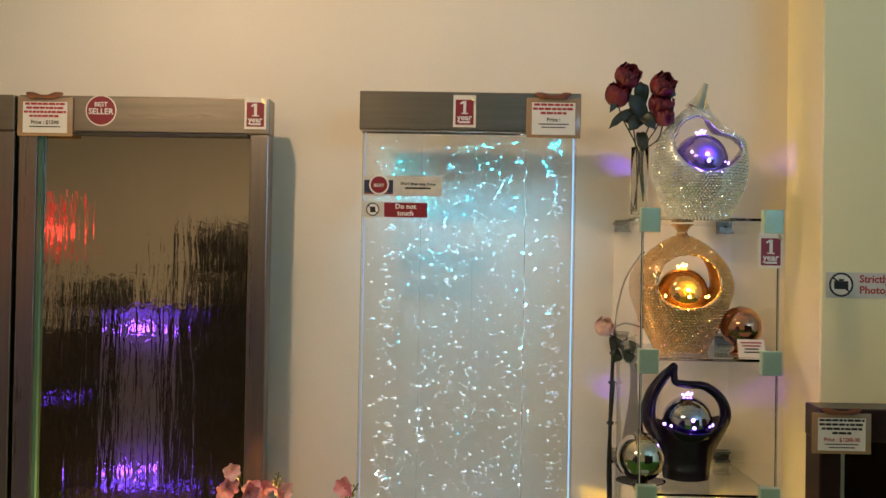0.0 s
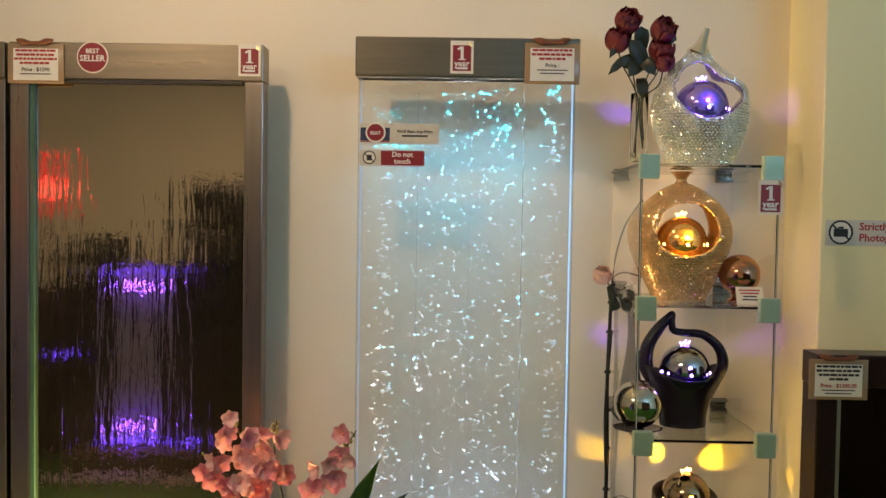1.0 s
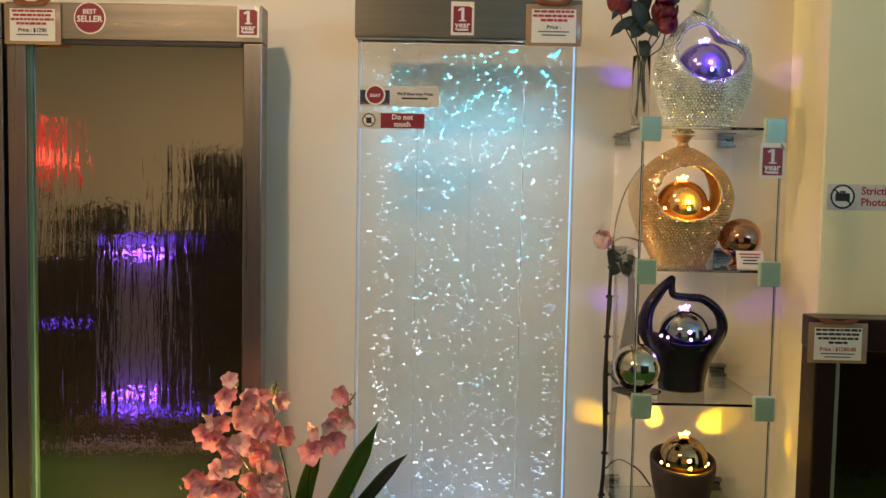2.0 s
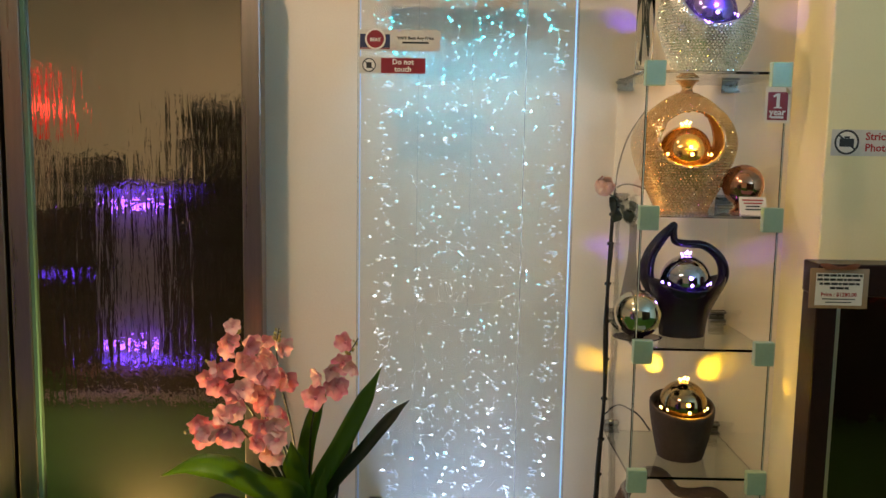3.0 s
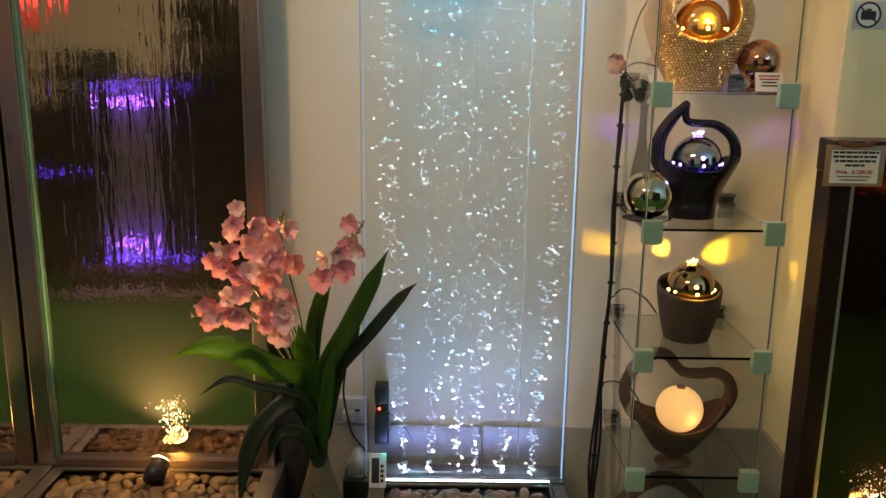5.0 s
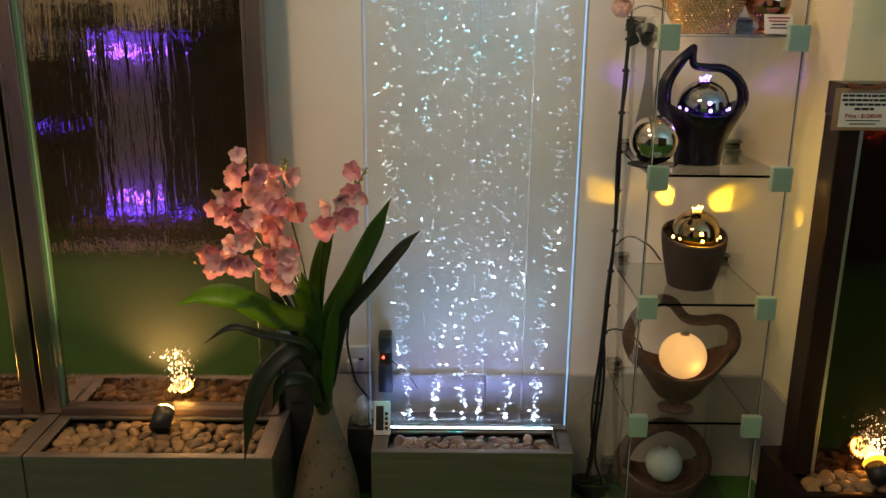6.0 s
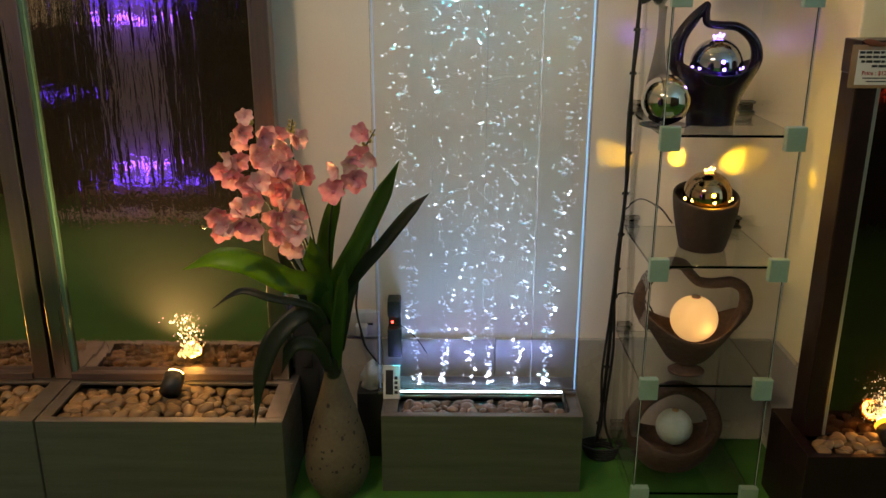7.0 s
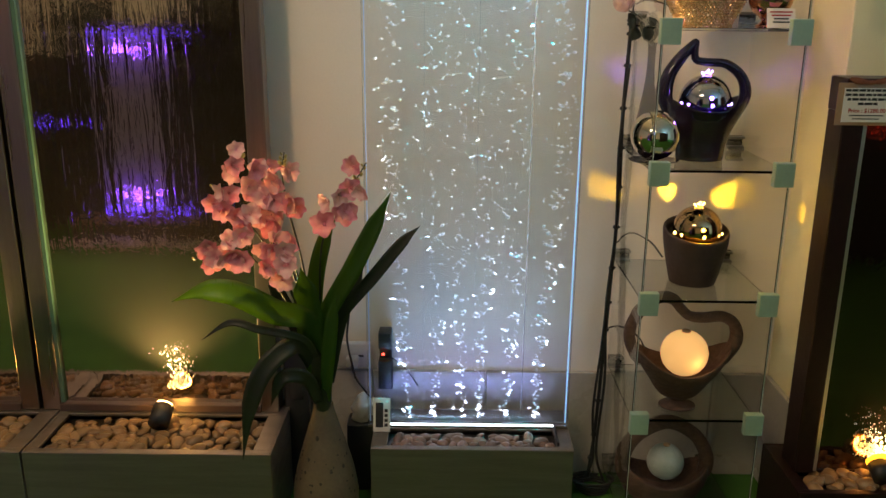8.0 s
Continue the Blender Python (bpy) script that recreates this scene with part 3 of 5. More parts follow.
# ---------- bubble wall ----------
bw = thing("bubble_wall", "brushed steel bubble wall with clear lit water panel and pebble trough", "water feature")
bed = trough(bw, -0.235, 0.252, -0.11, 0.10, 0.211, -0.197, 0.213, -0.092, -0.006, STEEL_BASE)
pebbles(bed, SHAPES_BROWN, -0.185, 0.20, -0.082, -0.016, 0.197, 0.0175, 11)
part("pebble_stop", span(0.2135, 0.219, -0.092, 0.0, 0.2115, 0.222, 0.001), BLACK, bw, smooth=False)
cap = span(-0.255, 0.255, -0.036, -0.004, 1.690, 1.780, 0.003)
span(-0.255, 0.255, -0.0035, 0.026, 1.750, 1.780, 0.003, cap)
span(-0.255, 0.255, 0.0225, 0.026, 1.690, 1.7495, 0.001, cap)
part("top_cap", cap, STEEL, bw, smooth=False)
tank = part("front_pane", span(-0.249, 0.249, 0.0, 0.004, 0.218, 1.745, 0), ACRYLIC, bw, "clear acrylic front", smooth=False)
rear = part("rear_pane", span(-0.249, 0.249, 0.018, 0.022, 0.218, 1.745, 0), ACRYLIC, bw, "clear acrylic back", smooth=False)
for x0 in (-0.251, 0.246):
    e = part("side_edge", span(x0, x0 + 0.005, 0.0045, 0.0175, 0.222, 1.690, 0.0005), ACRYLIC, bw, "polished acrylic side", smooth=False)
    e.visible_shadow = False
    part("edge_glow", span(x0 + (0.0052 if x0 < 0 else -0.0022), x0 + (0.0072 if x0 < 0 else -0.0002), 0.007, 0.011, 0.222, 1.690, 0), EDGE if x0 > 0 else EDGE_DIM, bw, "thin emissive strip standing in for strip light in the acrylic edge", smooth=False)
for x0 in (-0.112, 0.010, 0.132):
    d = part("divider", span(x0, x0 + 0.002, 0.0045, 0.0175, 0.236, 1.66, 0), DIVIDER, bw, "thin clear divider", smooth=False)
    d.visible_shadow = False
tank.visible_shadow = rear.visible_shadow = False
part("foot_channel", span(-0.250, 0.250, -0.004, 0.048, 0.2115, 0.2175, 0.001), STEEL, bw, smooth=False)
part("light_strip", span(-0.205, 0.213, -0.0045, -0.0005, 0.2178, 0.2212, 0), STRIP, bw, "bright bluish-white light strip", smooth=False)

rnd = random.Random(5)
bm = bmesh.new()
columns = (-0.150, -0.080, -0.022, 0.032, 0.095, 0.165)
for c in columns:
    edge = abs(c) > 0.14
    for k in range(300 if not edge else 260):
        u = rnd.random() ** 1.15
        z = 0.234 + 1.44 * u
        drift = 0.0042 + 0.034 * min(1, u * 1.25)
        x = c * (1 + (0.26 if edge else 0.10) * min(1, u * 2.2)) + rnd.gauss(0, drift * (0.75 if edge else 1.0)) + 0.008 * math.sin(z * 9 + c * 40)
        if not -0.240 < x < 0.238:
            continue
        r = rnd.choice((0.0016, 0.0019, 0.0022, 0.0026, 0.0034))
        ball(r, (x, rnd.uniform(0.0062, 0.0162), z), 1, bm, (rnd.uniform(0.8, 1.6), 0.8, rnd.uniform(0.6, 1.2)))
    z = 0.25
    while z < (1.66 if edge else 0.72):
        for k in range(rnd.randint(3, 9) if edge else rnd.randint(1, 4)):
            ball(rnd.uniform(0.0024, 0.0048), (min(max(c * (1.02 + 0.20 * min(1, max(0, z - 0.3) * 1.6)) + rnd.gauss(0, 0.006 + 0.008 * min(1, z)), -0.238), 0.236), rnd.uniform(0.0085, 0.0135), z + rnd.gauss(0, 0.008)), 1, bm, (rnd.uniform(0.8, 2.0), 0.7, rnd.uniform(0.4, 1.0)))
        z += rnd.uniform(0.025, 0.085)
part("air_bubbles", bm, AIR, bw, "rising air bubbles catching the strip light", kind="stuff")

year_sticker(-0.013, -0.0365, 1.735)
price_card(0.191, -0.038, 1.722, 0.124, 0.092, ((0.9, RED_INK), (0.95, RED_INK), (0.6, RED_INK)), "Price :", "cream price card with dark red print in a sleeve, brown bow", 2)
beat = thing("price_promise_sticker", "cream price promise sticker with a round emblem", "sticker", place=(-0.155, -0.0005, 1.565))
part("backing", span(-0.092, 0.092, -0.0006, 0, -0.025, 0.022, 0), SLEEVE_PALE := surface("pale_sticker", (0.66, 0.62, 0.54), None, 0.4), beat, smooth=False)
part("emblem_band", span(-0.090, -0.022, -0.0010, -0.0007, -0.018, 0.012, 0), BLUE_INK, beat, smooth=False)
part("emblem_edge", span(-0.090, -0.022, -0.0012, -0.0008, -0.021, -0.0185, 0), WINE, beat, smooth=False)
part("emblem_ring", tube(0.0235, 0.0006, (-0.055, -0.0014, 0.001), pose(0, 0, 0, 90), 40), PAPER, beat, smooth=False)
part("emblem_disc", tube(0.0195, 0.0006, (-0.055, -0.0020, 0.001), pose(0, 0, 0, 90), 40), WINE, beat, smooth=False)
words("BEAT", 0.0105, WHITE_INK, beat, -0.055, -0.0026, -0.001)
words("We'll Beat Any Price", 0.0098, INK, beat, 0.036, -0.0010, 0.004)
bar(0.060, 0.004, INK, beat, 0.036, -0.0010, -0.006, "small_print")
dnt = thing("do_not_touch_sign", "small red do not touch sign with a barred hand disc", "sign", place=(-0.172, -0.0005, 1.508))
part("backing", span(-0.075, 0.077, -0.0006, 0, -0.019, 0.018, 0), SLEEVE_PALE, dnt, smooth=False)
part("red_field", span(-0.025, 0.076, -0.0010, -0.0007, -0.0175, 0.0165, 0), WINE, dnt, smooth=False)
words("Do not", 0.0165, WHITE_INK, dnt, 0.025, -0.0014, 0.0075)
words("touch", 0.0165, WHITE_INK, dnt, 0.025, -0.0014, -0.0085)
slashed_disc(dnt, -0.052, -0.0010, 0, 0.0155)
part("barred_shape", span(-0.058, -0.046, -0.0016, -0.0011, -0.007, 0.006, 0), INK, dnt, smooth=False)

remote = thing("remote_control", "slim white remote control propped against the lit panel", "remote control", place=(-0.214, -0.028, 0.2115))
body = span(-0.021, 0.021, -0.004, 0.003, 0.0, 0.085, 0.002)
bmesh.ops.transform(body, matrix=pose(0, 0, 0, -14, 0, 0), verts=body.verts)
part("body", body, WHITE, remote)
pad = span(-0.015, 0.004, -0.0052, -0.0042, 0.012, 0.074, 0.0004)
bmesh.ops.transform(pad, matrix=pose(0, 0, 0, -14, 0, 0), verts=pad.verts)
part("dark_panel", pad, BLACK, remote)
for k in range(4):
    b = span(0.007, 0.015, -0.0055, -0.0042, 0.014 + 0.012 * k, 0.022 + 0.012 * k, 0.0004)
    bmesh.ops.transform(b, matrix=pose(0, 0, 0, -14, 0, 0), verts=b.verts)
    part("button", b, BLACK, remote)

# ---------- right-hand copper fountain ----------
cf = thing("copper_fountain", "dark copper wall fountain with wet dark glass and pebble trough", "water feature", place=(0.715, -0.29, 0))
bed = trough(cf, 0, 0.62, 0, 0.22, 0.215, 0.030, 0.59, 0.018, 0.10, COPPER)
pebbles(bed, SHAPES, 0.045, 0.57, 0.03, 0.095, 0.205, 0.022, 21)
part("post", span(0.022, 0.066, 0.085, 0.16, 0.215, 1.03, 0.003), COPPER, cf, smooth=False)
part("post", span(0.56, 0.604, 0.085, 0.16, 0.215, 1.03, 0.003), COPPER, cf, smooth=False)
part("top_bar", span(0.021, 0.605, 0.082, 0.162, 1.03, 1.098, 0.003), COPPER, cf, smooth=False)
part("inner_trim", span(0.066, 0.077, 0.094, 0.108, 0.215, 1.03, 0.001), TRIM, cf, "pale metal edge strip", smooth=False)
part("dark_sheet", span(0.077, 0.56, 0.105, 0.112, 0.215, 1.03, 0), WET_DARK, cf, "dark glass with running water", smooth=False)
pl = part("pond_lamp", tube(0.022, 0.040, (0.200, 0.052, 0.240), pose(0, 0, 0, -65)), BLACK, cf)
part("lens", tube(0.0215, 0.003, (0.200, 0.0728, 0.2577), pose(0, 0, 0, -65)), LED_WARM, pl, "bright warm lens")
part("halo_ring", tube(0.0258, 0.002, (0.200, 0.0713, 0.2570), pose(0, 0, 0, -65)), LED_HALO, pl, "added amber ring imitating the lamp's glare")
rnd = random.Random(31)
drops = bmesh.new()
for k in range(170):
    u = rnd.random()
    ball(rnd.uniform(0.0007, 0.0021) * (1.15 - 0.6 * u), (0.203 + rnd.gauss(0, 0.015 + 0.010 * u), rnd.uniform(0.078, 0.102), 0.258 + 0.110 * u * u), 1, drops, (1, 1, rnd.uniform(1.2, 3.0)))
# drops packed closer here imitate the lens glare
for k in range(110):
    ball(rnd.uniform(0.0014, 0.0034), (0.200 + rnd.gauss(0, 0.013), rnd.uniform(0.076, 0.100), 0.262 + abs(rnd.gauss(0, 0.018))), 1, drops, (1, 1, rnd.uniform(0.8, 1.8)))
part("water_splash", drops, BUBBLE, cf, "splashing drops over the lamp, thickened in the core to imitate its glare", kind="stuff")
lamp("pond_spot_lamp", "SPOT", (0.923, -0.210, 0.276), (0.925, -0.22, 1), 16, (1.0, 0.66, 0.22), radius=0.012, cone=125)
price_card(0.776, -0.2125, 1.048, 0.122, 0.084, ((0.95, INK), (0.95, INK), (0.85, INK), (0.4, INK)), "Price : $1280.00", "cream price card with dark print in a sleeve, brown bow", 2)

sign = thing("no_photography_sign", "printed strip with a barred camera disc and red lettering", "sign", place=(0.846, -0.0505, 1.352))
part("backing", span(-0.034, 0.21, -0.0005, 0, -0.030, 0.028, 0), SLEEVE_PALE, sign, smooth=False)
slashed_disc(sign, 0, -0.0010, 0, 0.0275)
part("camera_shape", span(-0.016, 0.016, -0.0014, -0.0010, -0.010, 0.008, 0), INK, sign, smooth=False)
part("camera_hump", span(-0.006, 0.006, -0.0014, -0.0010, 0.0083, 0.013, 0), INK, sign, smooth=False)
words("Strictly No", 0.024, RED_INK, sign, 0.041, -0.0010, 0.013, align="LEFT")
words("Photography", 0.024, RED_INK, sign, 0.041, -0.0010, -0.012, align="LEFT")

# ---------- glass shelf tower ----------
LEVELS = (1.490, 1.188, 0.898, 0.608, 0.318, 0.030)
X0, X1, YF, YB = 0.370, 0.665, -0.16, 0.151
tower = thing("glass_shelf_tower", "clear glass display shelf with square mint clamps against the wall", "shelf")
for x in (X0, X1 - 0.005):
    o = part("side_panel", span(x, x + 0.005, YF, YB, 0.0, 1.488, 0.0008), SIDE_GLASS, tower, "clear glass side", smooth=False)
    o.visible_shadow = False
    part("edge_band", span(x + 0.0018, x + 0.0034, YF - 0.0012, YF - 0.0001, 0.0, 1.488, 0), GLASS_RIM, tower, "pale polished glass edge", smooth=False)
clamp_mesh = clip_mesh = None
for i, z in enumerate(LEVELS):
    a, b = (X0 + 0.006, X1 - 0.006) if i else (X0 - 0.004, X1 + 0.004)
    o = part("glass_shelf", span(a, b, YF + 0.002, YB, z - 0.003, z + 0.003, 0.0008), GLASS, tower, "clear glass shelf", smooth=False)
    o.visible_shadow = i > 2
    for x in (X0 + 0.017, X1 - 0.017):
        m = pose(x, YF - 0.002, z - 0.004)
        if clamp_mesh is None:
            c = part("clamp", box((0.042, 0.020, 0.052), bevel=0.002), MINT, tower, "square pale mint clamp", smooth=False)
            clamp_mesh = c.data
            c.matrix_basis = m
        else:
            again("clamp", clamp_mesh, tower, m)
    for x in (X0 + 0.020, X1 - 0.022):
        m = pose(x, YB - 0.012, z + 0.018 if i else z - 0.006)
        if clip_mesh is None:
            bm = box((0.040, 0.006, 0.030), (0, 0.006, 0), bevel=0.0015)
            for dz in (-0.0115, 0.0115):
                box((0.040, 0.020, 0.006), (0, -0.004, dz), 0.0015, bm)
            for dx in (-0.009, 0.009):
                tube(0.0048, 0.004, (dx, 0.002, 0), pose(0, 0, 0, 90), 12, bm)
            c = part("wall_clip", bm, CLIP, tower, "small metal wall clip with two screws", smooth=False)
            clip_mesh = c.data
            c.matrix_basis = m
        else:
            again("wall_clip", clip_mesh, tower, m)
year_sticker(0.641, YF - 0.013, 1.424)


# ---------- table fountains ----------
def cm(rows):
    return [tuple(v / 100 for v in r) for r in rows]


def led_ring(parent, r, z, material, angles, size=0.0032, first=None):
    for k, a in enumerate(angles):
        s = size * (1.5 if k == first else 1)
        part("led", ball(s, (r * math.sin(a), -r * math.cos(a), z), 2), material, parent, "small bright lamp")


def ball_and_lamps(ob, ball_r, ball_z, ball_skin, led):
    part("mirror_ball", orb(ball_r, (0, -0.006, ball_z)), ball_skin, ob, "polished mirror ball")
    # spout drops use the led material: light they catch becomes emission
    top = ball(0.0022, (0, -0.008, ball_z + ball_r + 0.003), 1)
    for dx, dz in ((-0.009, 0.0), (0.006, 0.002), (0.001, 0.008), (-0.004, 0.004), (0.009, 0.006), (-0.012, 0.003)):
        ball(0.0027, (dx, -0.010, ball_z + ball_r + dz + 0.001), 1, top)
    part("water_spout", top, led, ob, "water bubbling over the ball, its lit look put in as emission")
    x, y, z = ob.matrix_basis.translation
    lamp("ring_glow_lamp", "POINT", (x, y - ball_r - 0.012, z + ball_z + 0.012), (0, 0, 0), 0.35 if led is LED_V else 0.8, VIOLET if led is LED_V else AMBER, radius=0.006)
    led_ring(ob, ball_r + 0.001, ball_z - 0.006, led, (-1.25, -0.85, 0.02, 0.75, 1.15), 0.0040, 2)


def saddle(rings, lift):
    """Raises the upper part of a bowl towards its two ends."""
    high = max(p[2] for r in rings for p in r)
    out = []
    for r in rings:
        wide = max(abs(p[0]) for p in r) + 1e-6
        out.append([(p[0], p[1], p[2] + lift * (p[0] / wide) ** 2 * max(0, p[2] / high) ** 2) for p in r])
    return out


def table_fountain(name, label, place, bowl, flat, limbs, skin, ball_r, ball_z, ball_skin, led, lift=0.0, slant=0.0):
    """A bowl with a looped arm over a mirror ball; a ring of small lamps at the ball's foot."""
    ob = thing(name, label, "table fountain", "small table fountains", place)
    rings = saddle(lathe_rings(cm(bowl), 44, flat, 40), lift)
    high = max(z for _, _, z in rings[-1])
    rings = [[(x, y, z + slant * y * min(1, max(0, z / high))) for x, y, z in ring] for ring in rings]
    part("bowl", grid(rings), skin, ob)
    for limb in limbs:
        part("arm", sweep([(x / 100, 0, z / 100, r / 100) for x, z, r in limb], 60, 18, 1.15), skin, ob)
    ball_and_lamps(ob, ball_r, ball_z, ball_skin, led)
    return ob


def inside(x, z, poly):
    hit = False
    for (ax, az), (bx, bz) in zip(poly, poly[1:] + poly[:1]):
        if (az > z) != (bz > z) and x < (bx - ax) * (z - az) / (bz - az) + ax:
            hit = not hit
    return hit


def studded_fountain(name, label, place, outline, opening, depth, skin, stud, ball_r, ball_z, ball_skin, led, step=0.0066):
    """A closed drop-shaped body with an opening through front and back, set all over with studs, a mirror ball inside."""
    ob = thing(name, label, "table fountain", "small table fountains", place)
    rows = spline(cm(outline), 400)
    loop = [(float(p[0]), float(p[1])) for p in spline(cm(opening + opening[:1]), 480)][:-1]
    mx, mz = sum(p[0] for p in loop) / len(loop), sum(p[1] for p in loop) / len(loop)
    rear = [(mx + 1.16 * (x - mx), mz + 0.008 + 1.10 * (z - mz)) for x, z in loop]
    seg = 96
    bm = bmesh.new()
    rings = []
    for z, xl, xr in rows[::4] + rows[-1:]:
        c, h = (xl + xr) / 2, (xr - xl) / 2
        rings.append([bm.verts.new((c + h * math.cos(a), depth * h * math.sin(a), z)) for a in np.linspace(0, 2 * math.pi, seg, endpoint=False)])
    for p, q in zip(rings, rings[1:]):
        for i in range(seg):
            j = (i + 1) % seg
            vs = (p[i], p[j], q[j], q[i])
            hole = loop if sum(v.co.y for v in vs) < 0 else rear
            if not inside(sum(v.co.x for v in vs) / 4, sum(v.co.z for v in vs) / 4, hole):
                bm.faces.new(vs)
    bm.faces.new(rings[0][::-1])
    bmesh.ops.delete(bm, geom=[v for v in bm.verts if not v.link_faces], context="VERTS")
    for v in bm.verts:
        if any(e.is_boundary for e in v.link_edges) and v.co.z < rows[-1][0] - 0.002:
            near = min(loop if v.co.y < 0 else rear, key=lambda p: (p[0] - v.co.x) ** 2 + (p[1] - v.co.z) ** 2)
            v.co.x, v.co.z = near
    bmesh.ops.recalc_face_normals(bm, faces=bm.faces)
    shell = part("body", bm, skin, ob)
    shell.modifiers.new("wall", "SOLIDIFY").thickness = 0.006
    bm = bmesh.new()
    run, kept = 0.0, [rows[0]]
    for a, b in zip(rows, rows[1:]):
        run += math.hypot(b[0] - a[0], max(abs(b[2] - a[2]), abs(b[1] - a[1])))
        if run >= step * 0.9:
            kept.append(b)
            run = 0.0
    for k, (z, xl, xr) in enumerate(kept):
        c, h = (xl + xr) / 2, (xr - xl) / 2
        cnt = max(8, int(2 * math.pi * h * (1 + depth) / 2 / step))
        for i in range(cnt):
            a = 2 * math.pi * (i + 0.5 * (k % 2)) / cnt - math.pi / 2
            p = (c + h * math.cos(a), depth * h * math.sin(a), z)
            hole = loop if p[1] < 0 else rear
            if not inside(p[0], p[2], hole) and min((p[0] - q[0]) ** 2 + (p[2] - q[1]) ** 2 for q in hole[::6]) > 0.0000110:
                bmesh.ops.create_icosphere(bm, subdivisions=1, radius=step * 0.47, matrix=pose(*p, 37 * i, 0, 61 * k + 23 * i))
    part("crystal_studs", bm, stud, ob, "rows of small faceted crystal studs", smooth=False, kind="stuff")
    low = min(p[1] for p in loop)
    z, xl, xr = min(rows, key=lambda r: abs(r[0] - low + 0.004))
    part("water", lathe(((0.001, low - 0.002), ((xr - xl) / 2 * 0.96, low - 0.002), ((xr - xl) / 2 * 0.96, low - 0.006), (0.001, low - 0.006)), 40, depth), skin, ob, "shallow water in the bowl")
    ball_and_lamps(ob, ball_r, ball_z, ball_skin, led)
    return ob


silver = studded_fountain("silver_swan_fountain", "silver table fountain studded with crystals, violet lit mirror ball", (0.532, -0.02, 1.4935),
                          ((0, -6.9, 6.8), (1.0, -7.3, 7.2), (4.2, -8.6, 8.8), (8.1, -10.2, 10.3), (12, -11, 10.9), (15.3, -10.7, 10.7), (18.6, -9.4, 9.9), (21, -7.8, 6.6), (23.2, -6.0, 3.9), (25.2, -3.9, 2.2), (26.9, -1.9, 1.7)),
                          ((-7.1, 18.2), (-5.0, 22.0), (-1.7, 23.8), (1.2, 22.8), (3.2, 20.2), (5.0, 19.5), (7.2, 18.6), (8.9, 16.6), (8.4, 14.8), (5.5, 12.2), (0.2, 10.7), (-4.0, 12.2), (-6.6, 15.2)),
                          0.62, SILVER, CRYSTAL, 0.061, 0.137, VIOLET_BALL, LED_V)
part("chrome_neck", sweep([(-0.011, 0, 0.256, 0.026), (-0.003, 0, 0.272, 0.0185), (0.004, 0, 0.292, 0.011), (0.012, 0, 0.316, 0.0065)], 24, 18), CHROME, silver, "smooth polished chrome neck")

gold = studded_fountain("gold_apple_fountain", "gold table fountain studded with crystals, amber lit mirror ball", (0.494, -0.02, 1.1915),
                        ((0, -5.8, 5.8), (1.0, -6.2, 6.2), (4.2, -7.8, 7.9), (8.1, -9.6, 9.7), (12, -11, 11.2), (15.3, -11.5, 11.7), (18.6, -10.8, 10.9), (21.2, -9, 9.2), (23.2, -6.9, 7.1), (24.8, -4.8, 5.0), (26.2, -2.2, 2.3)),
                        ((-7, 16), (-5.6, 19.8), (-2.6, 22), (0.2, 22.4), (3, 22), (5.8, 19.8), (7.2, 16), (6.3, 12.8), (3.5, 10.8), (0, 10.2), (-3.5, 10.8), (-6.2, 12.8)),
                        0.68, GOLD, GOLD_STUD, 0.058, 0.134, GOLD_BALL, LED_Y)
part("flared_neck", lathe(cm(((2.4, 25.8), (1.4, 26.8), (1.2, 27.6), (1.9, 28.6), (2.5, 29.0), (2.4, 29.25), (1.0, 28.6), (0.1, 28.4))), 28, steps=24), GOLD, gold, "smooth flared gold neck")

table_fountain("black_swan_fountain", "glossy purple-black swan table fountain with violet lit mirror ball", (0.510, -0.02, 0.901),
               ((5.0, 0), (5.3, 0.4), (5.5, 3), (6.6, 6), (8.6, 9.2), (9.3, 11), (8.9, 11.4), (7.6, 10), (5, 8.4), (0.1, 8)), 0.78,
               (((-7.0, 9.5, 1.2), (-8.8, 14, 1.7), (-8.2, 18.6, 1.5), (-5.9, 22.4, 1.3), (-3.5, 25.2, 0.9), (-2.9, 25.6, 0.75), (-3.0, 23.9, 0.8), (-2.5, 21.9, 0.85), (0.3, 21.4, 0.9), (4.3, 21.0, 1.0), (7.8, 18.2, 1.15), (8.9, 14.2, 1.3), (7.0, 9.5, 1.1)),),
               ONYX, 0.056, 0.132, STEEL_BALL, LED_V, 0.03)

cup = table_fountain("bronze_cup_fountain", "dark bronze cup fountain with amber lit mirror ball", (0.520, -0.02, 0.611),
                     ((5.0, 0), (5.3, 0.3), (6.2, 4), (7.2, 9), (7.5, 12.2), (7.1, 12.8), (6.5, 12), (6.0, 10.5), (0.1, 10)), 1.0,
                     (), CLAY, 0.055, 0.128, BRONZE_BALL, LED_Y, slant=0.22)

RATTAN = surface("brown_rattan", (0.105, 0.055, 0.032), (0.05, 0.026, 0.016), 0.6, scale=60, fine=260, bump=0.8, stretch=(1, 1, 2.2))


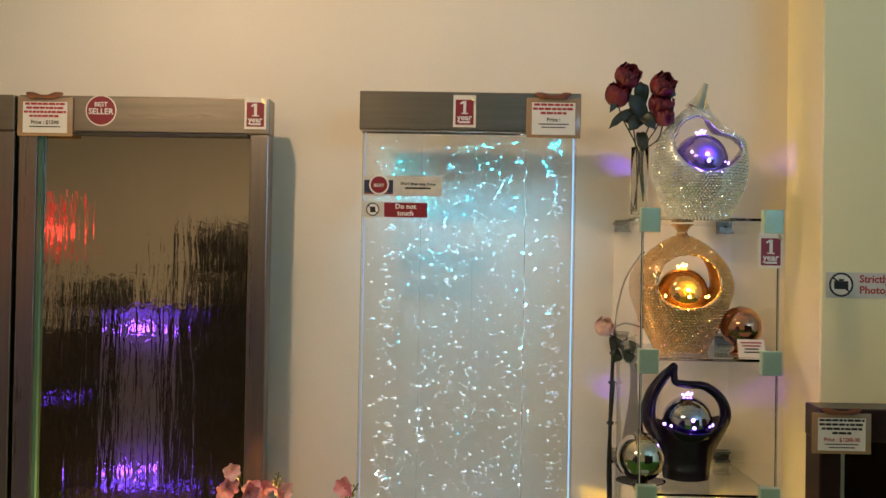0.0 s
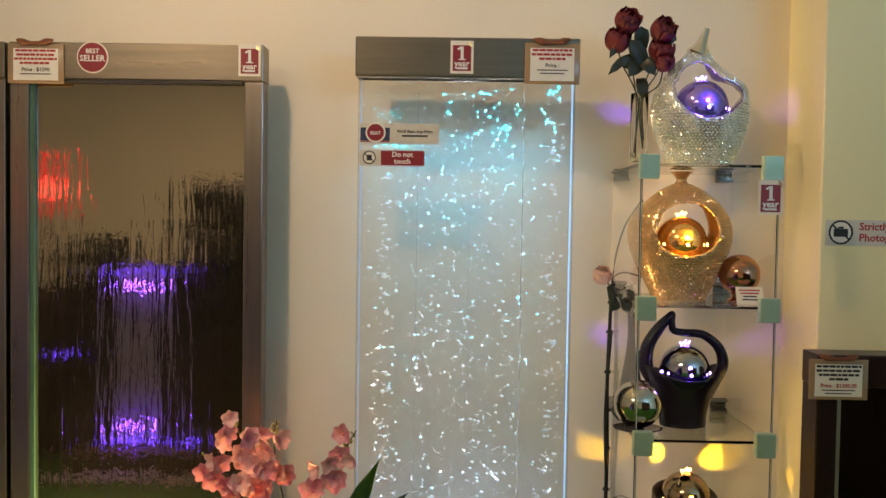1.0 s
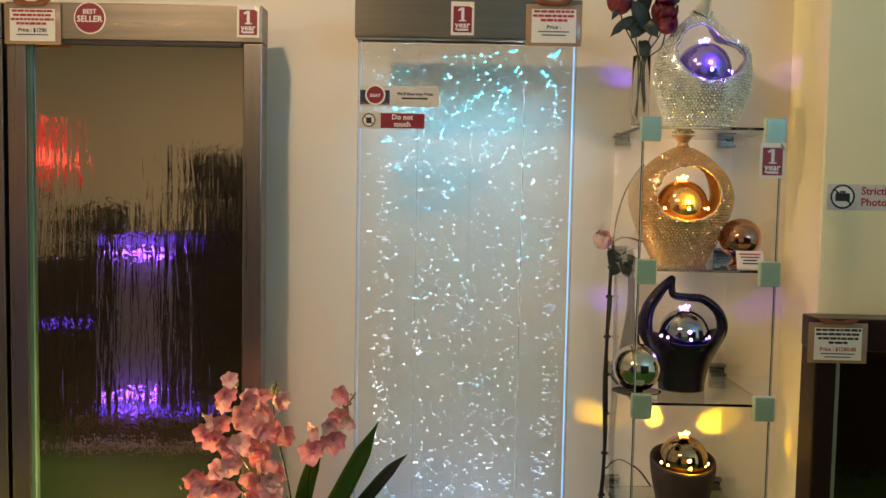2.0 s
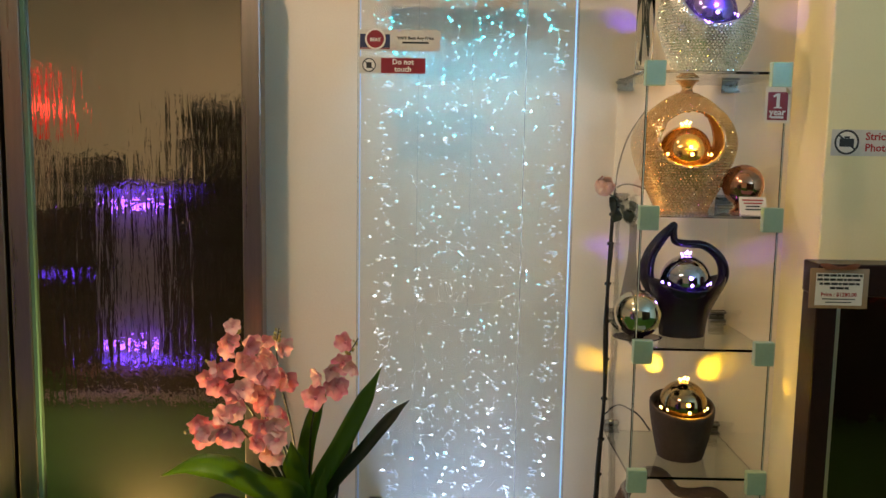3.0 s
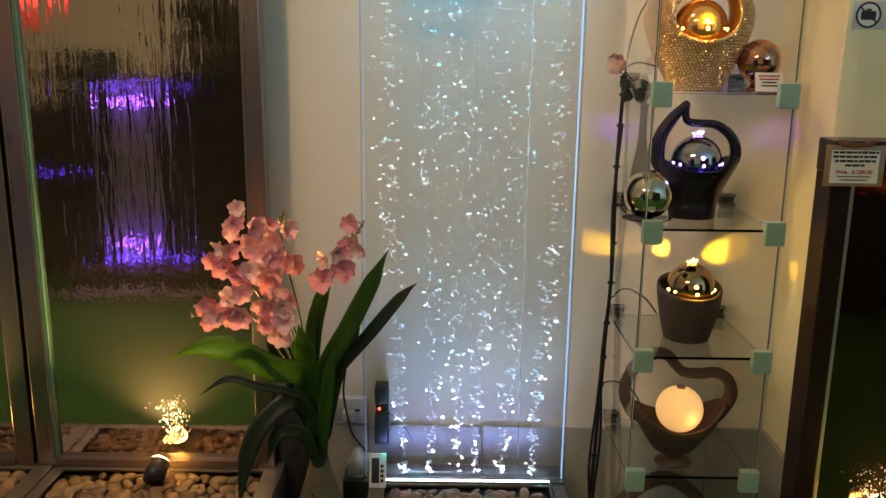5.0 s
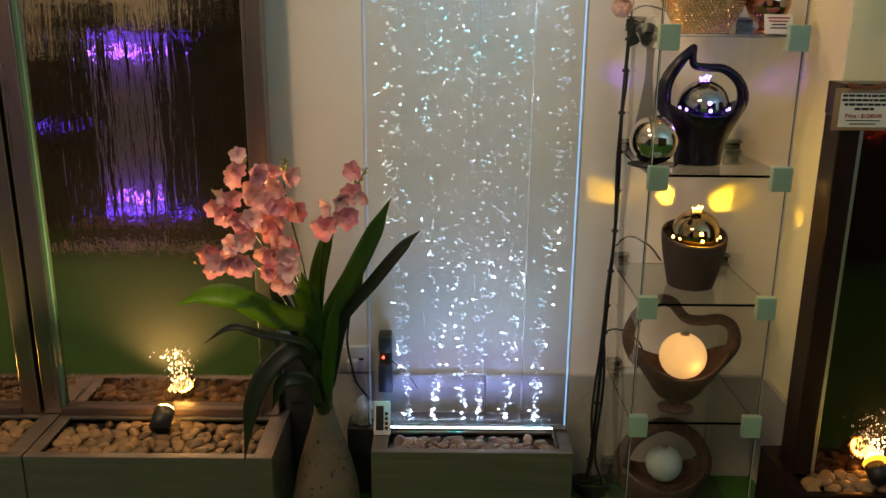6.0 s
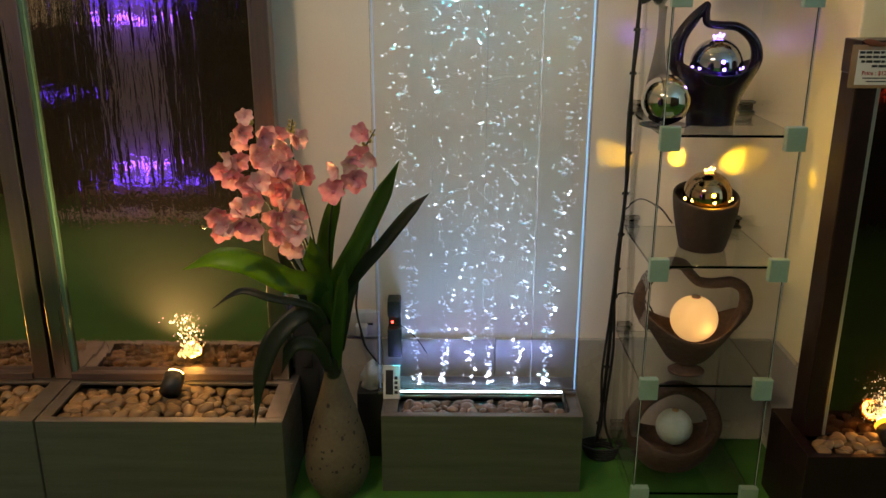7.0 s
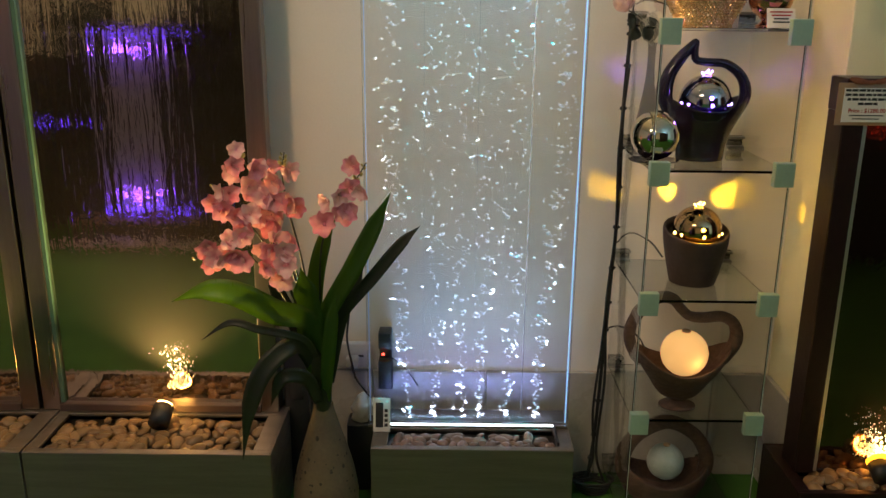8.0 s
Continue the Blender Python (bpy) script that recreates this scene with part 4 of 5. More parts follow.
def globe_swan(name, label, place, bowl, limbs, globe_r, globe_at, globe_skin, foot, lift):
    ob = thing(name, label, "globe lamp", "brown globe lamps", place)
    rings = saddle(lathe_rings(cm(bowl), 44, 0.62, 36), lift)
    part("bowl", grid(rings), RATTAN, ob)
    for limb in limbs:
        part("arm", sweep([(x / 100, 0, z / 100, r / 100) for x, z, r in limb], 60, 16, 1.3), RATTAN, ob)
    if foot:
        part("foot", lathe(cm(foot), 32, 0.8, 16), RATTAN, ob)
    g = part("globe", orb(globe_r, globe_at), globe_skin, ob, "warm lit frosted globe" if globe_skin is GLOBE_LIT else "unlit frosted globe")
    part("cap", tube(globe_r * 0.19, 0.006, (globe_at[0], globe_at[1], globe_at[2] + globe_r * 0.985), None, 20), GLOBE_CAP, g)
    return ob


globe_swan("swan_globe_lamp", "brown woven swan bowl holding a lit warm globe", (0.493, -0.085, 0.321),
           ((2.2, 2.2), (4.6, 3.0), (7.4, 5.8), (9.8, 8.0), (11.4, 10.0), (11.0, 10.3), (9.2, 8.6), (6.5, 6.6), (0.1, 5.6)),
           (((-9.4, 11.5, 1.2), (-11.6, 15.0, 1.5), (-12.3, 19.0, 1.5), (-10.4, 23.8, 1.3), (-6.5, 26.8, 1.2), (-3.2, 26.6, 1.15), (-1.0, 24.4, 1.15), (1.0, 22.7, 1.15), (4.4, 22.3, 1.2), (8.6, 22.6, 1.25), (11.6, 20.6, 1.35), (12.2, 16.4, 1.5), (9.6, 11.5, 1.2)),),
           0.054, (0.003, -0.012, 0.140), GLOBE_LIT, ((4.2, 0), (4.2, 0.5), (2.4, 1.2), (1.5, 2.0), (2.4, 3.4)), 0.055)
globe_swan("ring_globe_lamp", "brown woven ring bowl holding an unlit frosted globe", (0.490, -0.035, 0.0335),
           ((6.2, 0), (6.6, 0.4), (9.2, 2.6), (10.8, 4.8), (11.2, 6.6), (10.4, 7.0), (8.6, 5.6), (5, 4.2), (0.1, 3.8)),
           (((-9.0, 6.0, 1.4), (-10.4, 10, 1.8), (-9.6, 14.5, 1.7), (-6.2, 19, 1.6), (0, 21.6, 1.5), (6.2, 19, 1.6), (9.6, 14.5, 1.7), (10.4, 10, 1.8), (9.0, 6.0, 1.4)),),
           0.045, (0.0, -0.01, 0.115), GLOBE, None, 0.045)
lamp("globe_lamp_bulb", "POINT", (0.521, -0.165, 0.45), (0, 0, 0), 0.10, (1.0, 0.65, 0.3), radius=0.03)

cb = thing("copper_ball", "shiny rose copper mirror ball on the glass shelf", "ornament", place=(0.622, -0.05, 1.191))
part("ball", orb(0.046, (0, 0, 0.062)), COPPER_BALL, cb)
part("stand", lathe(cm(((2.6, 0), (2.6, 0.4), (1.6, 1.2), (2.0, 2.0))), 28, steps=10), COPPER_BALL, cb)
mb = thing("mirror_gazing_ball", "silver mirror ball on a dark dish", "ornament", place=(0.389, -0.10, 0.901))
part("ball", orb(0.053, (0, 0, 0.065)), MIRROR_BALL, mb)
part("dish", lathe(cm(((2.2, 0), (3.0, 0.3), (5.2, 1.0), (5.4, 1.3), (4.2, 1.2), (0.1, 1.0))), 36, 0.8, 20), ONYX, mb, "dark oval dish")
tag = thing("small_price_tag", "small white printed shelf tag", "price tag", place=(0.622, -0.125, 1.1915))
tm = span(-0.029, 0.029, -0.0005, 0.0005, 0, 0.040, 0)
bmesh.ops.transform(tm, matrix=pose(0, 0, 0, -18, 0, 0), verts=tm.verts)
part("card", tm, PAPER, tag, smooth=False)
for k, (w, ink) in enumerate(((0.046, RED_INK), (0.040, RED_INK), (0.030, INK), (0.034, INK))):
    bb = span(-w / 2, w / 2, -0.0012, -0.0008, 0.031 - 0.007 * k, 0.034 - 0.007 * k, 0)
    bmesh.ops.transform(bb, matrix=pose(0, 0, 0, -18, 0, 0), verts=bb.verts)
    part("print_line", bb, ink, tag, smooth=False)


# ---------- roses ----------
def rose_bloom(parent, at, r, material, label, seed):
    """A round bloom: a furled core and rings of cupped petals with flared lips."""
    rnd = random.Random(seed)
    tilt = Euler((rnd.uniform(0.6, 1.1), 0, rnd.uniform(-0.5, 0.5))).to_matrix()
    core = part("rose_bloom", ball(r * 0.62, at, 2, squash=(1, 1, 1.1)), material, parent, label)
    for ring, (n, rad, top) in enumerate(((3, 0.72, 0.30), (4, 0.86, 0.55), (5, 1.0, 0.85))):
        for k in range(n):
            mid = 2 * math.pi * (k + 0.37 * ring) / n + rnd.uniform(-0.2, 0.2)
            half = math.pi / n * 1.35
            rows = []
            for v in np.linspace(0, 1, 6):
                polar = 2.75 + (top + rnd.uniform(-0.05, 0.05) - 2.75) * v
                lip = r * rad * (1 + 0.26 * v ** 3)
                row = []
                for q in np.linspace(-1, 1, 7):
                    a = mid + half * q * (0.55 + 0.45 * math.sin(math.pi * min(v + 0.15, 0.85)))
                    dip = 0.10 * q * q * v + 0.05 * v * math.sin(7 * q + 2 * k + ring)
                    d = lip * (1 + 0.07 * v * math.sin(5 * q + 3 * k + ring))
                    row.append(Vector(at) + tilt @ Vector((d * math.sin(polar) * math.cos(a), d * math.sin(polar) * math.sin(a), d * (math.cos(polar) - dip))))
                rows.append(row)
            bm = grid(rows, None, close=False, caps=False)
            bmesh.ops.solidify(bm, geom=bm.faces[:], thickness=0.0006)
            part("petal", bm, material, core)
    return core


def rose_leaf(p, q, w):
    p, q = Vector(p), Vector(q)
    mid = (p + q) / 2 + Vector((0, -0.006, 0.006))
    return leaf([p, mid, q], w, 9, 0.2)


rv = thing("glass_rose_vase", "tall clear glass vase holding dark red roses", "vase with flowers", place=(0.392, -0.03, 1.4935))
part("glass_vase", lathe(cm(((1.9, 0), (2.0, 0.3), (1.95, 8), (2.0, 16.5), (1.85, 16.5), (1.8, 8), (1.75, 1.2), (0.1, 1.1))), 32), VASE_GLASS, rv, "clear tall glass").visible_shadow = False
heads = ((-0.034, 0.325), (-0.053, 0.284), (0.046, 0.306), (0.047, 0.262), (0.052, 0.235))
for k, (x, z) in enumerate(heads):
    rose_bloom(rv, (x, -0.01 + 0.012 * (k % 2), z), 0.027 if k < 4 else 0.022, ROSE, "dark red rose", k)
    part("stem", sweep([(x * 0.2, 0, 0.02 + 0.01 * k, 0.0016), (0.004 * (k - 2), 0, 0.15, 0.0016), (x * 0.8, 0, z - 0.05, 0.0016), (x, 0, z - 0.012, 0.0018)], 16, 8), STEM, rv)
for p, q, w in (((-0.02, 0, 0.25), (-0.075, -0.01, 0.205), 0.010), ((-0.01, 0, 0.22), (-0.055, -0.012, 0.235), 0.014), ((0.0, 0, 0.26), (-0.004, -0.012, 0.315), 0.017), ((0.0, 0, 0.20), (0.004, -0.012, 0.150), 0.014), ((0.01, 0, 0.22), (-0.030, -0.015, 0.285), 0.018), ((0.0, 0, 0.24), (0.03, -0.015, 0.205), 0.016), ((-0.05, 0, 0.27), (-0.073, -0.01, 0.242), 0.007), ((0.05, 0, 0.28), (0.078, -0.01, 0.285), 0.012), ((0.0, 0, 0.23), (-0.03, -0.02, 0.20), 0.015)):
    part("leaf", rose_leaf(p, q, w), LEAF_DARK, rv)

bv = thing("purple_bottle_vase", "slender purple glass bottle vase with one peach rose", "vase with flower", place=(0.405, 0.045, 0.9015))
part("bottle", lathe(cm(((2.6, 0), (2.8, 0.6), (2.9, 4), (2.4, 8), (1.4, 14), (0.9, 19), (0.9, 24), (1.1, 25), (0.9, 25), (0.7, 24), (0.7, 19), (1.1, 14), (2.1, 8), (2.6, 4), (2.4, 0.8), (0.1, 0.7))), 28, steps=60), BOTTLE, bv).visible_shadow = False
part("stem", sweep([(0, 0, 0.03, 0.0016), (0, 0, 0.25, 0.0016), (-0.03, -0.01, 0.30, 0.0016), (-0.075, -0.02, 0.325, 0.0018)], 20, 8), STEM, bv)
rose_bloom(bv, (-0.08, -0.02, 0.338), 0.021, ROSE_PEACH, "peach rose", 12)
for p, q, w in (((-0.06, -0.01, 0.315), (-0.055, -0.02, 0.27), 0.009), ((-0.03, -0.01, 0.30), (-0.005, -0.02, 0.245), 0.018), ((-0.04, -0.01, 0.28), (-0.055, -0.02, 0.255), 0.014), ((-0.02, 0, 0.30), (0.01, -0.02, 0.265), 0.014)):
    part("leaf", rose_leaf(p, q, w), LEAF_DARK, bv)

# ---------- orchid in a floor vase ----------
ov = thing("orchid_vase", "speckled stone floor vase with pink artificial orchids and strap leaves", "vase with flowers", place=(-0.345, -0.10, 0))
part("vase", lathe(cm(((4.6, 0), (5.4, 0.4), (7.4, 4.5), (7.9, 9), (7.0, 15), (5.4, 21), (3.6, 27), (2.5, 31), (2.3, 32.5), (1.9, 32.3), (1.9, 29), (0.1, 28))), 44, steps=60), STONE, ov, "beige speckled stoneware vase")
rnd = random.Random(4)
bm = bmesh.new()
prof = spline(cm(((5.4, 0.4), (7.4, 4.5), (7.9, 9), (7.0, 15), (5.4, 21), (3.6, 27))), 60)
for k in range(110):
    r, z = prof[int(rnd.triangular(4, 58, 28))]
    a = rnd.uniform(0, 2 * math.pi)
    fleck = rnd.uniform(0.0020, 0.0066)
    ball(fleck, ((r - fleck * 0.78) * math.cos(a), (r - fleck * 0.78) * math.sin(a), z), 2, bm, (1, 1, rnd.uniform(0.6, 1.5)))
part("speckles", bm, SPOT, ov, "dark flecks in the glaze", kind="stuff")


def off(p):
    return tuple(Vector(p) - Vector((-0.345, -0.10, 0)))


STRAPS = (
    (((-0.345, -0.11, 0.36), (-0.358, -0.17, 0.55), (-0.415, -0.25, 0.608), (-0.484, -0.285, 0.660), (-0.550, -0.29, 0.668), (-0.622, -0.28, 0.640)), 0.024, LEAF),
    (((-0.340, -0.10, 0.36), (-0.335, -0.13, 0.53), (-0.264, -0.15, 0.672), (-0.213, -0.15, 0.774), (-0.177, -0.15, 0.848)), 0.019, LEAF),
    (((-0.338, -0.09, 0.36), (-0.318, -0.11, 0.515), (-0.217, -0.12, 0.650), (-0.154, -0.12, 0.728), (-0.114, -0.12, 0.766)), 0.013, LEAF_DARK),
    (((-0.345, -0.09, 0.36), (-0.357, -0.11, 0.52), (-0.350, -0.12, 0.636), (-0.328, -0.12, 0.728), (-0.296, -0.13, 0.790)), 0.017, LEAF),
    (((-0.345, -0.12, 0.36), (-0.357, -0.16, 0.52), (-0.362, -0.18, 0.62), (-0.372, -0.18, 0.685)), 0.026, LEAF),
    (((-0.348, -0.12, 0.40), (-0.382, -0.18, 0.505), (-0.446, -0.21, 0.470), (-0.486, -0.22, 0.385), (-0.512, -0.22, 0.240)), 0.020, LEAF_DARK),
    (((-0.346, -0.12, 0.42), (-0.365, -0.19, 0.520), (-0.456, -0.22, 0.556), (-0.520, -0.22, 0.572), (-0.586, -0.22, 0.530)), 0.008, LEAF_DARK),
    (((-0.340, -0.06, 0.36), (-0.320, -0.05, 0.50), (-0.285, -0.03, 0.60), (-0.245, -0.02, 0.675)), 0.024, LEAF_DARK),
    (((-0.335, -0.12, 0.34), (-0.325, -0.15, 0.44), (-0.310, -0.17, 0.55), (-0.30, -0.17, 0.62)), 0.014, LEAF),
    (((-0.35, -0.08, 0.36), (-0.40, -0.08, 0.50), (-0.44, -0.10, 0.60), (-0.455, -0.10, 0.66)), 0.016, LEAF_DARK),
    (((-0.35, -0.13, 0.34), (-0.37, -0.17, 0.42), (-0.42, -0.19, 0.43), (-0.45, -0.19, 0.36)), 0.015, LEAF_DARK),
)
for pts, w, mat in STRAPS:
    part("strap_leaf", leaf([off(p) for p in pts], w * 1.12, 22, 0.22, (0.1, -1, 0.35)), mat, ov)
part("stalk_sheath", sweep([(0, 0, 0.27, 0.018), (0.0, -0.01, 0.36, 0.022), (-0.004, -0.025, 0.45, 0.026), (-0.006, -0.035, 0.52, 0.018)], 16, 14), LEAF_DARK, ov)


def orchid_flower(seed):
    rnd = random.Random(seed)
    bm = bmesh.new()
    for k in range(6):
        big = k % 2 == 0
        a = math.radians(60 * k + rnd.uniform(-9, 9))
        ln, w = (0.028, 0.0142) if big else (0.026, 0.0112)
        curl = rnd.uniform(-0.25, 0.35)
        rows = []
        for i in range(6):
            v = i / 5
            d = ln * v
            wide = w * math.sin(math.pi * (0.14 + 0.82 * v)) ** 0.8
            row = []
            for s in np.linspace(-1, 1, 5):
                x, y, h = d, wide * s, 0.017 * math.sin(1.6 * v) - curl * 0.022 * v * v + 0.003 * s * s
                row.append(Vector((x * math.cos(a) - y * math.sin(a), -h, x * math.sin(a) + y * math.cos(a))))
            rows.append(row)
        vs = [[bm.verts.new(p) for p in row] for row in rows]
        for p, q in zip(vs, vs[1:]):
            for i in range(4):
                bm.faces.new((p[i], p[i + 1], q[i + 1], q[i]))
    bmesh.ops.remove_doubles(bm, verts=bm.verts, dist=0.0012)
    ball(0.004, (0, -0.004, 0), 1, bm)
    mesh = bpy.data.meshes.new("orchid_flower")
    bm.to_mesh(mesh)
    bm.free()
    mesh.materials.append((PETAL, PETAL_PALE)[seed % 2])
    for p in mesh.polygons:
        p.use_smooth = True
    return mesh


FLOWERS = [orchid_flower(k) for k in range(6)]
bud_mesh = None
SPRAYS = (
    ((-0.353, -0.12, 0.50), (-0.40, -0.17, 0.70), (-0.435, -0.20, 0.83), (-0.468, -0.215, 0.915), (-0.487, -0.22, 0.950)),
    ((-0.350, -0.12, 0.50), (-0.375, -0.15, 0.70), (-0.392, -0.17, 0.80), (-0.402, -0.18, 0.885), (-0.396, -0.18, 0.935)),
    ((-0.352, -0.13, 0.50), (-0.41, -0.20, 0.68), (-0.450, -0.24, 0.78), (-0.500, -0.25, 0.845), (-0.530, -0.25, 0.880)),
    ((-0.352, -0.13, 0.48), (-0.42, -0.22, 0.66), (-0.470, -0.25, 0.735), (-0.525, -0.255, 0.748), (-0.578, -0.255, 0.722)),
    ((-0.345, -0.11, 0.50), (-0.335, -0.13, 0.70), (-0.305, -0.15, 0.79), (-0.265, -0.17, 0.85), (-0.226, -0.18, 0.915)),
    ((-0.350, -0.13, 0.48), (-0.385, -0.20, 0.62), (-0.400, -0.24, 0.70), (-0.408, -0.25, 0.735), (-0.412, -0.25, 0.76)),
    ((-0.350, -0.12, 0.50), (-0.38, -0.17, 0.66), (-0.40, -0.20, 0.75), (-0.425, -0.22, 0.82), (-0.44, -0.22, 0.86)),
)
rnd = random.Random(9)
for k, path in enumerate(SPRAYS):
    pts = [off(p) for p in path]
    part("flower_stem", sweep([(*p, 0.0022 if i < 3 else 0.0014) for i, p in enumerate(pts)], 26, 8), STEM, ov)
    fine = spline(pts, 40)
    n = (8, 8, 8, 8, 8, 8, 9)[k]
    for j in range(n):
        u = 0.52 + 0.38 * j / (n - 1)
        p = Vector(fine[int(u * 39)])
        a = 2.4 * j + k
        p += Vector((0.024 * math.cos(a), -0.008 - 0.016 * rnd.random(), 0.021 * math.sin(a)))
        m = Matrix.LocRotScale(p, Euler((rnd.uniform(-0.5, 0.45), rnd.uniform(0, 6.28), rnd.uniform(-0.7, 0.6))), [rnd.uniform(0.80, 1.08) * (1.1 - 0.35 * j / n)] * 3)
        again("orchid_flower", FLOWERS[rnd.randrange(6)], ov, m)
    for j in range(6):
        p = Vector(fine[33 + j]) + Vector((0.005 * (-1) ** j, -0.003, 0.002))
        m = Matrix.LocRotScale(p, Euler((0.3, 0.4 * (-1) ** j, 0)), [1.0 - 0.08 * j] * 3)
        if bud_mesh is None:
            b = part("bud", ball(0.0050, (0, 0, 0), 2, squash=(0.8, 0.8, 1.4)), BUD, ov, "greenish yellow bud")
            bud_mesh = b.data
            b.matrix_basis = m
        else:
            again("bud", bud_mesh, ov, m)

# ---------- plugs, cables and boxes along the wall ----------
pw = thing("plug_adapter", "black plug adapter on the wall with a red pilot lamp", "plug", place=(-0.214, 0.140, 0.33))
part("upper_block", span(-0.017, 0.017, -0.035, 0.0148, 0.045, 0.090, 0.003), BLACK, pw)
part("lower_block", span(-0.018, 0.018, -0.035, 0.0, -0.068, 0.012, 0.003), BLACK, pw)
part("pilot_lamp", ball(0.0035, (-0.005, -0.030, 0.030), 2), LED_RED, pw, "tiny red pilot lamp")
part("pin_plate", span(-0.016, 0.016, -0.012, 0.0148, 0.012, 0.045, 0.002), BLACK, pw)
so = thing("wall_socket", "white double wall socket with a plug in it", "socket", place=(-0.300, 0.1405, 0.345))
part("plate", span(-0.045, 0.045, -0.008, 0.0145, -0.033, 0.033, 0.003), SOCKET, so)
part("plug", span(-0.016, 0.016, -0.036, -0.008, -0.026, 0.004, 0.004), SOCKET, so)
part("slot", span(0.012, 0.028, -0.0095, -0.008, -0.003, 0.003, 0), BLACK, so)
tb = thing("transformer_box", "black transformer box behind the orchid vase", "transformer", place=(-0.44, 0.07, 0))
part("case", span(-0.028, 0.035, -0.02, 0.045, 0.0, 0.40, 0.005), BLACK, tb)
part("lid", span(-0.030, 0.037, -0.022, 0.047, 0.4005, 0.412, 0.003), BLACK, tb)
part("grip", span(-0.014, 0.02, -0.028, -0.0225, 0.26, 0.33, 0.003), BLACK, tb)
wb = thing("crumpled_bag", "crumpled pale plastic bag of cable behind the vase", "bag", place=(-0.265, 0.075, 0.0))
bm = ball(0.045, (0, 0, 0.22), 3, squash=(0.8, 0.5, 0.9))
for v in bm.verts:
    v.co += Vector((1, 1, 1)) * 0.012 * noise.noise(v.co * 60) + v.normal * 0.012 * noise.noise(v.co * 35)
part("bag", bm, WHITE, wb)
part("support_block", span(-0.045, 0.045, -0.03, 0.04, 0, 0.19, 0.004), BLACK, wb)


def cable(label, rows, r=0.0028, nodes=0):
    ob = thing("black_cable", label, "cable", "cables")
    part("cord", sweep([(*p, r) for p in rows], 12 * len(rows), 8), RUBBER, ob)
    if nodes:
        for p in spline(rows, nodes):
            part("node", ball(r * 1.7, tuple(p), 1, squash=(1.3, 1, 0.8)), RUBBER, ob)
    return ob


CL = "black cable hanging beside the glass shelf"
cable("thin black cord from the gold fountain", ((0.425, 0.06, 1.42), (0.392, 0.10, 1.35), (0.372, 0.118, 1.25), (0.364, 0.122, 1.16)), 0.0022)
cable(CL, ((0.364, 0.116, 1.20), (0.364, 0.112, 1.163), (0.360, 0.115, 0.97), (0.364, 0.115, 0.764), (0.356, 0.112, 0.545), (0.350, 0.110, 0.375), (0.340, 0.105, 0.15), (0.325, 0.09, 0.02)), 0.0046, 16)
cable(CL, ((0.366, 0.108, 1.10), (0.355, 0.106, 0.90), (0.360, 0.106, 0.70), (0.348, 0.104, 0.50), (0.356, 0.100, 0.30), (0.345, 0.095, 0.10), (0.365, 0.08, 0.015)), 0.0036)
cable(CL, ((0.352, 0.100, 0.60), (0.343, 0.100, 0.40), (0.330, 0.095, 0.22), (0.335, 0.085, 0.08), (0.31, 0.08, 0.012)), 0.0034)
cable("thin black cord arching to the cup fountain", ((0.362, 0.110, 0.665), (0.395, 0.08, 0.700), (0.43, 0.04, 0.690), (0.455, 0.01, 0.66)), 0.002)
cable("thin black cord to the swan lamp", ((0.355, 0.108, 0.44), (0.385, 0.09, 0.452), (0.42, 0.05, 0.445), (0.44, -0.03, 0.40)), 0.002)
cable("thin black cord on the shelf glass", ((0.372, 0.105, 1.235), (0.395, 0.09, 1.245), (0.43, 0.05, 1.235), (0.45, 0.02, 1.21)), 0.002)
cable("black cord along the floor to the cable pile", ((0.256, 0.06, 0.05), (0.285, 0.05, 0.04), (0.31, 0.06, 0.03), (0.33, 0.07, 0.03)), 0.003)
cable("black plug cord hanging on the wall", ((-0.300, 0.09, 0.335), (-0.285, 0.08, 0.30), (-0.262, 0.075, 0.27), (-0.245, 0.09, 0.24), (-0.21, 0.10, 0.20)), 0.0025)
cable("black plug cord behind the lit panel", ((-0.205, 0.10, 0.36), (-0.175, 0.11, 0.335), (-0.15, 0.11, 0.305), (-0.13, 0.115, 0.27)), 0.0016)
cable("black cord behind the vase", ((-0.318, 0.10, 0.56), (-0.305, 0.10, 0.48), (-0.31, 0.10, 0.40), (-0.29, 0.09, 0.30)), 0.0028)
for k in range(5):
    cable("coiled black cable on the floor", tuple((0.335 + (0.04 + 0.004 * k) * math.cos(a), 0.06 + 0.035 * math.sin(a), 0.006 + 0.007 * k) for a in np.linspace(0.4 * k, 0.4 * k + 5.6, 9)), 0.0032)

# ---------- what stands across the aisle, seen in the wet mirrors ----------
pf = thing("violet_wall_fountain", "dark wall fountain across the aisle lit violet", "water feature", place=(-1.68, -2.45, 0))
part("panel", span(-0.25, 0.50, -0.05, 0.0, 0.1005, 1.12, 0.004), DARKWOOD, pf)
part("water_curtain", span(-0.16, 0.10, 0.002, 0.008, 0.14, 1.10, 0), surface("pale_water_curtain", (0.50, 0.48, 0.50), (0.30, 0.28, 0.30), 0.3, scale=14, stretch=(6, 1, 0.6)), pf, smooth=False)
part("basin", span(-0.35, 0.52, -0.08, 0.12, 0.0, 0.10, 0.004), DARKWOOD, pf)
part("pebble_heap", span(-0.33, 0.50, 0.0, 0.118, 0.1005, 0.125, 0.01), PEBBLE, pf)
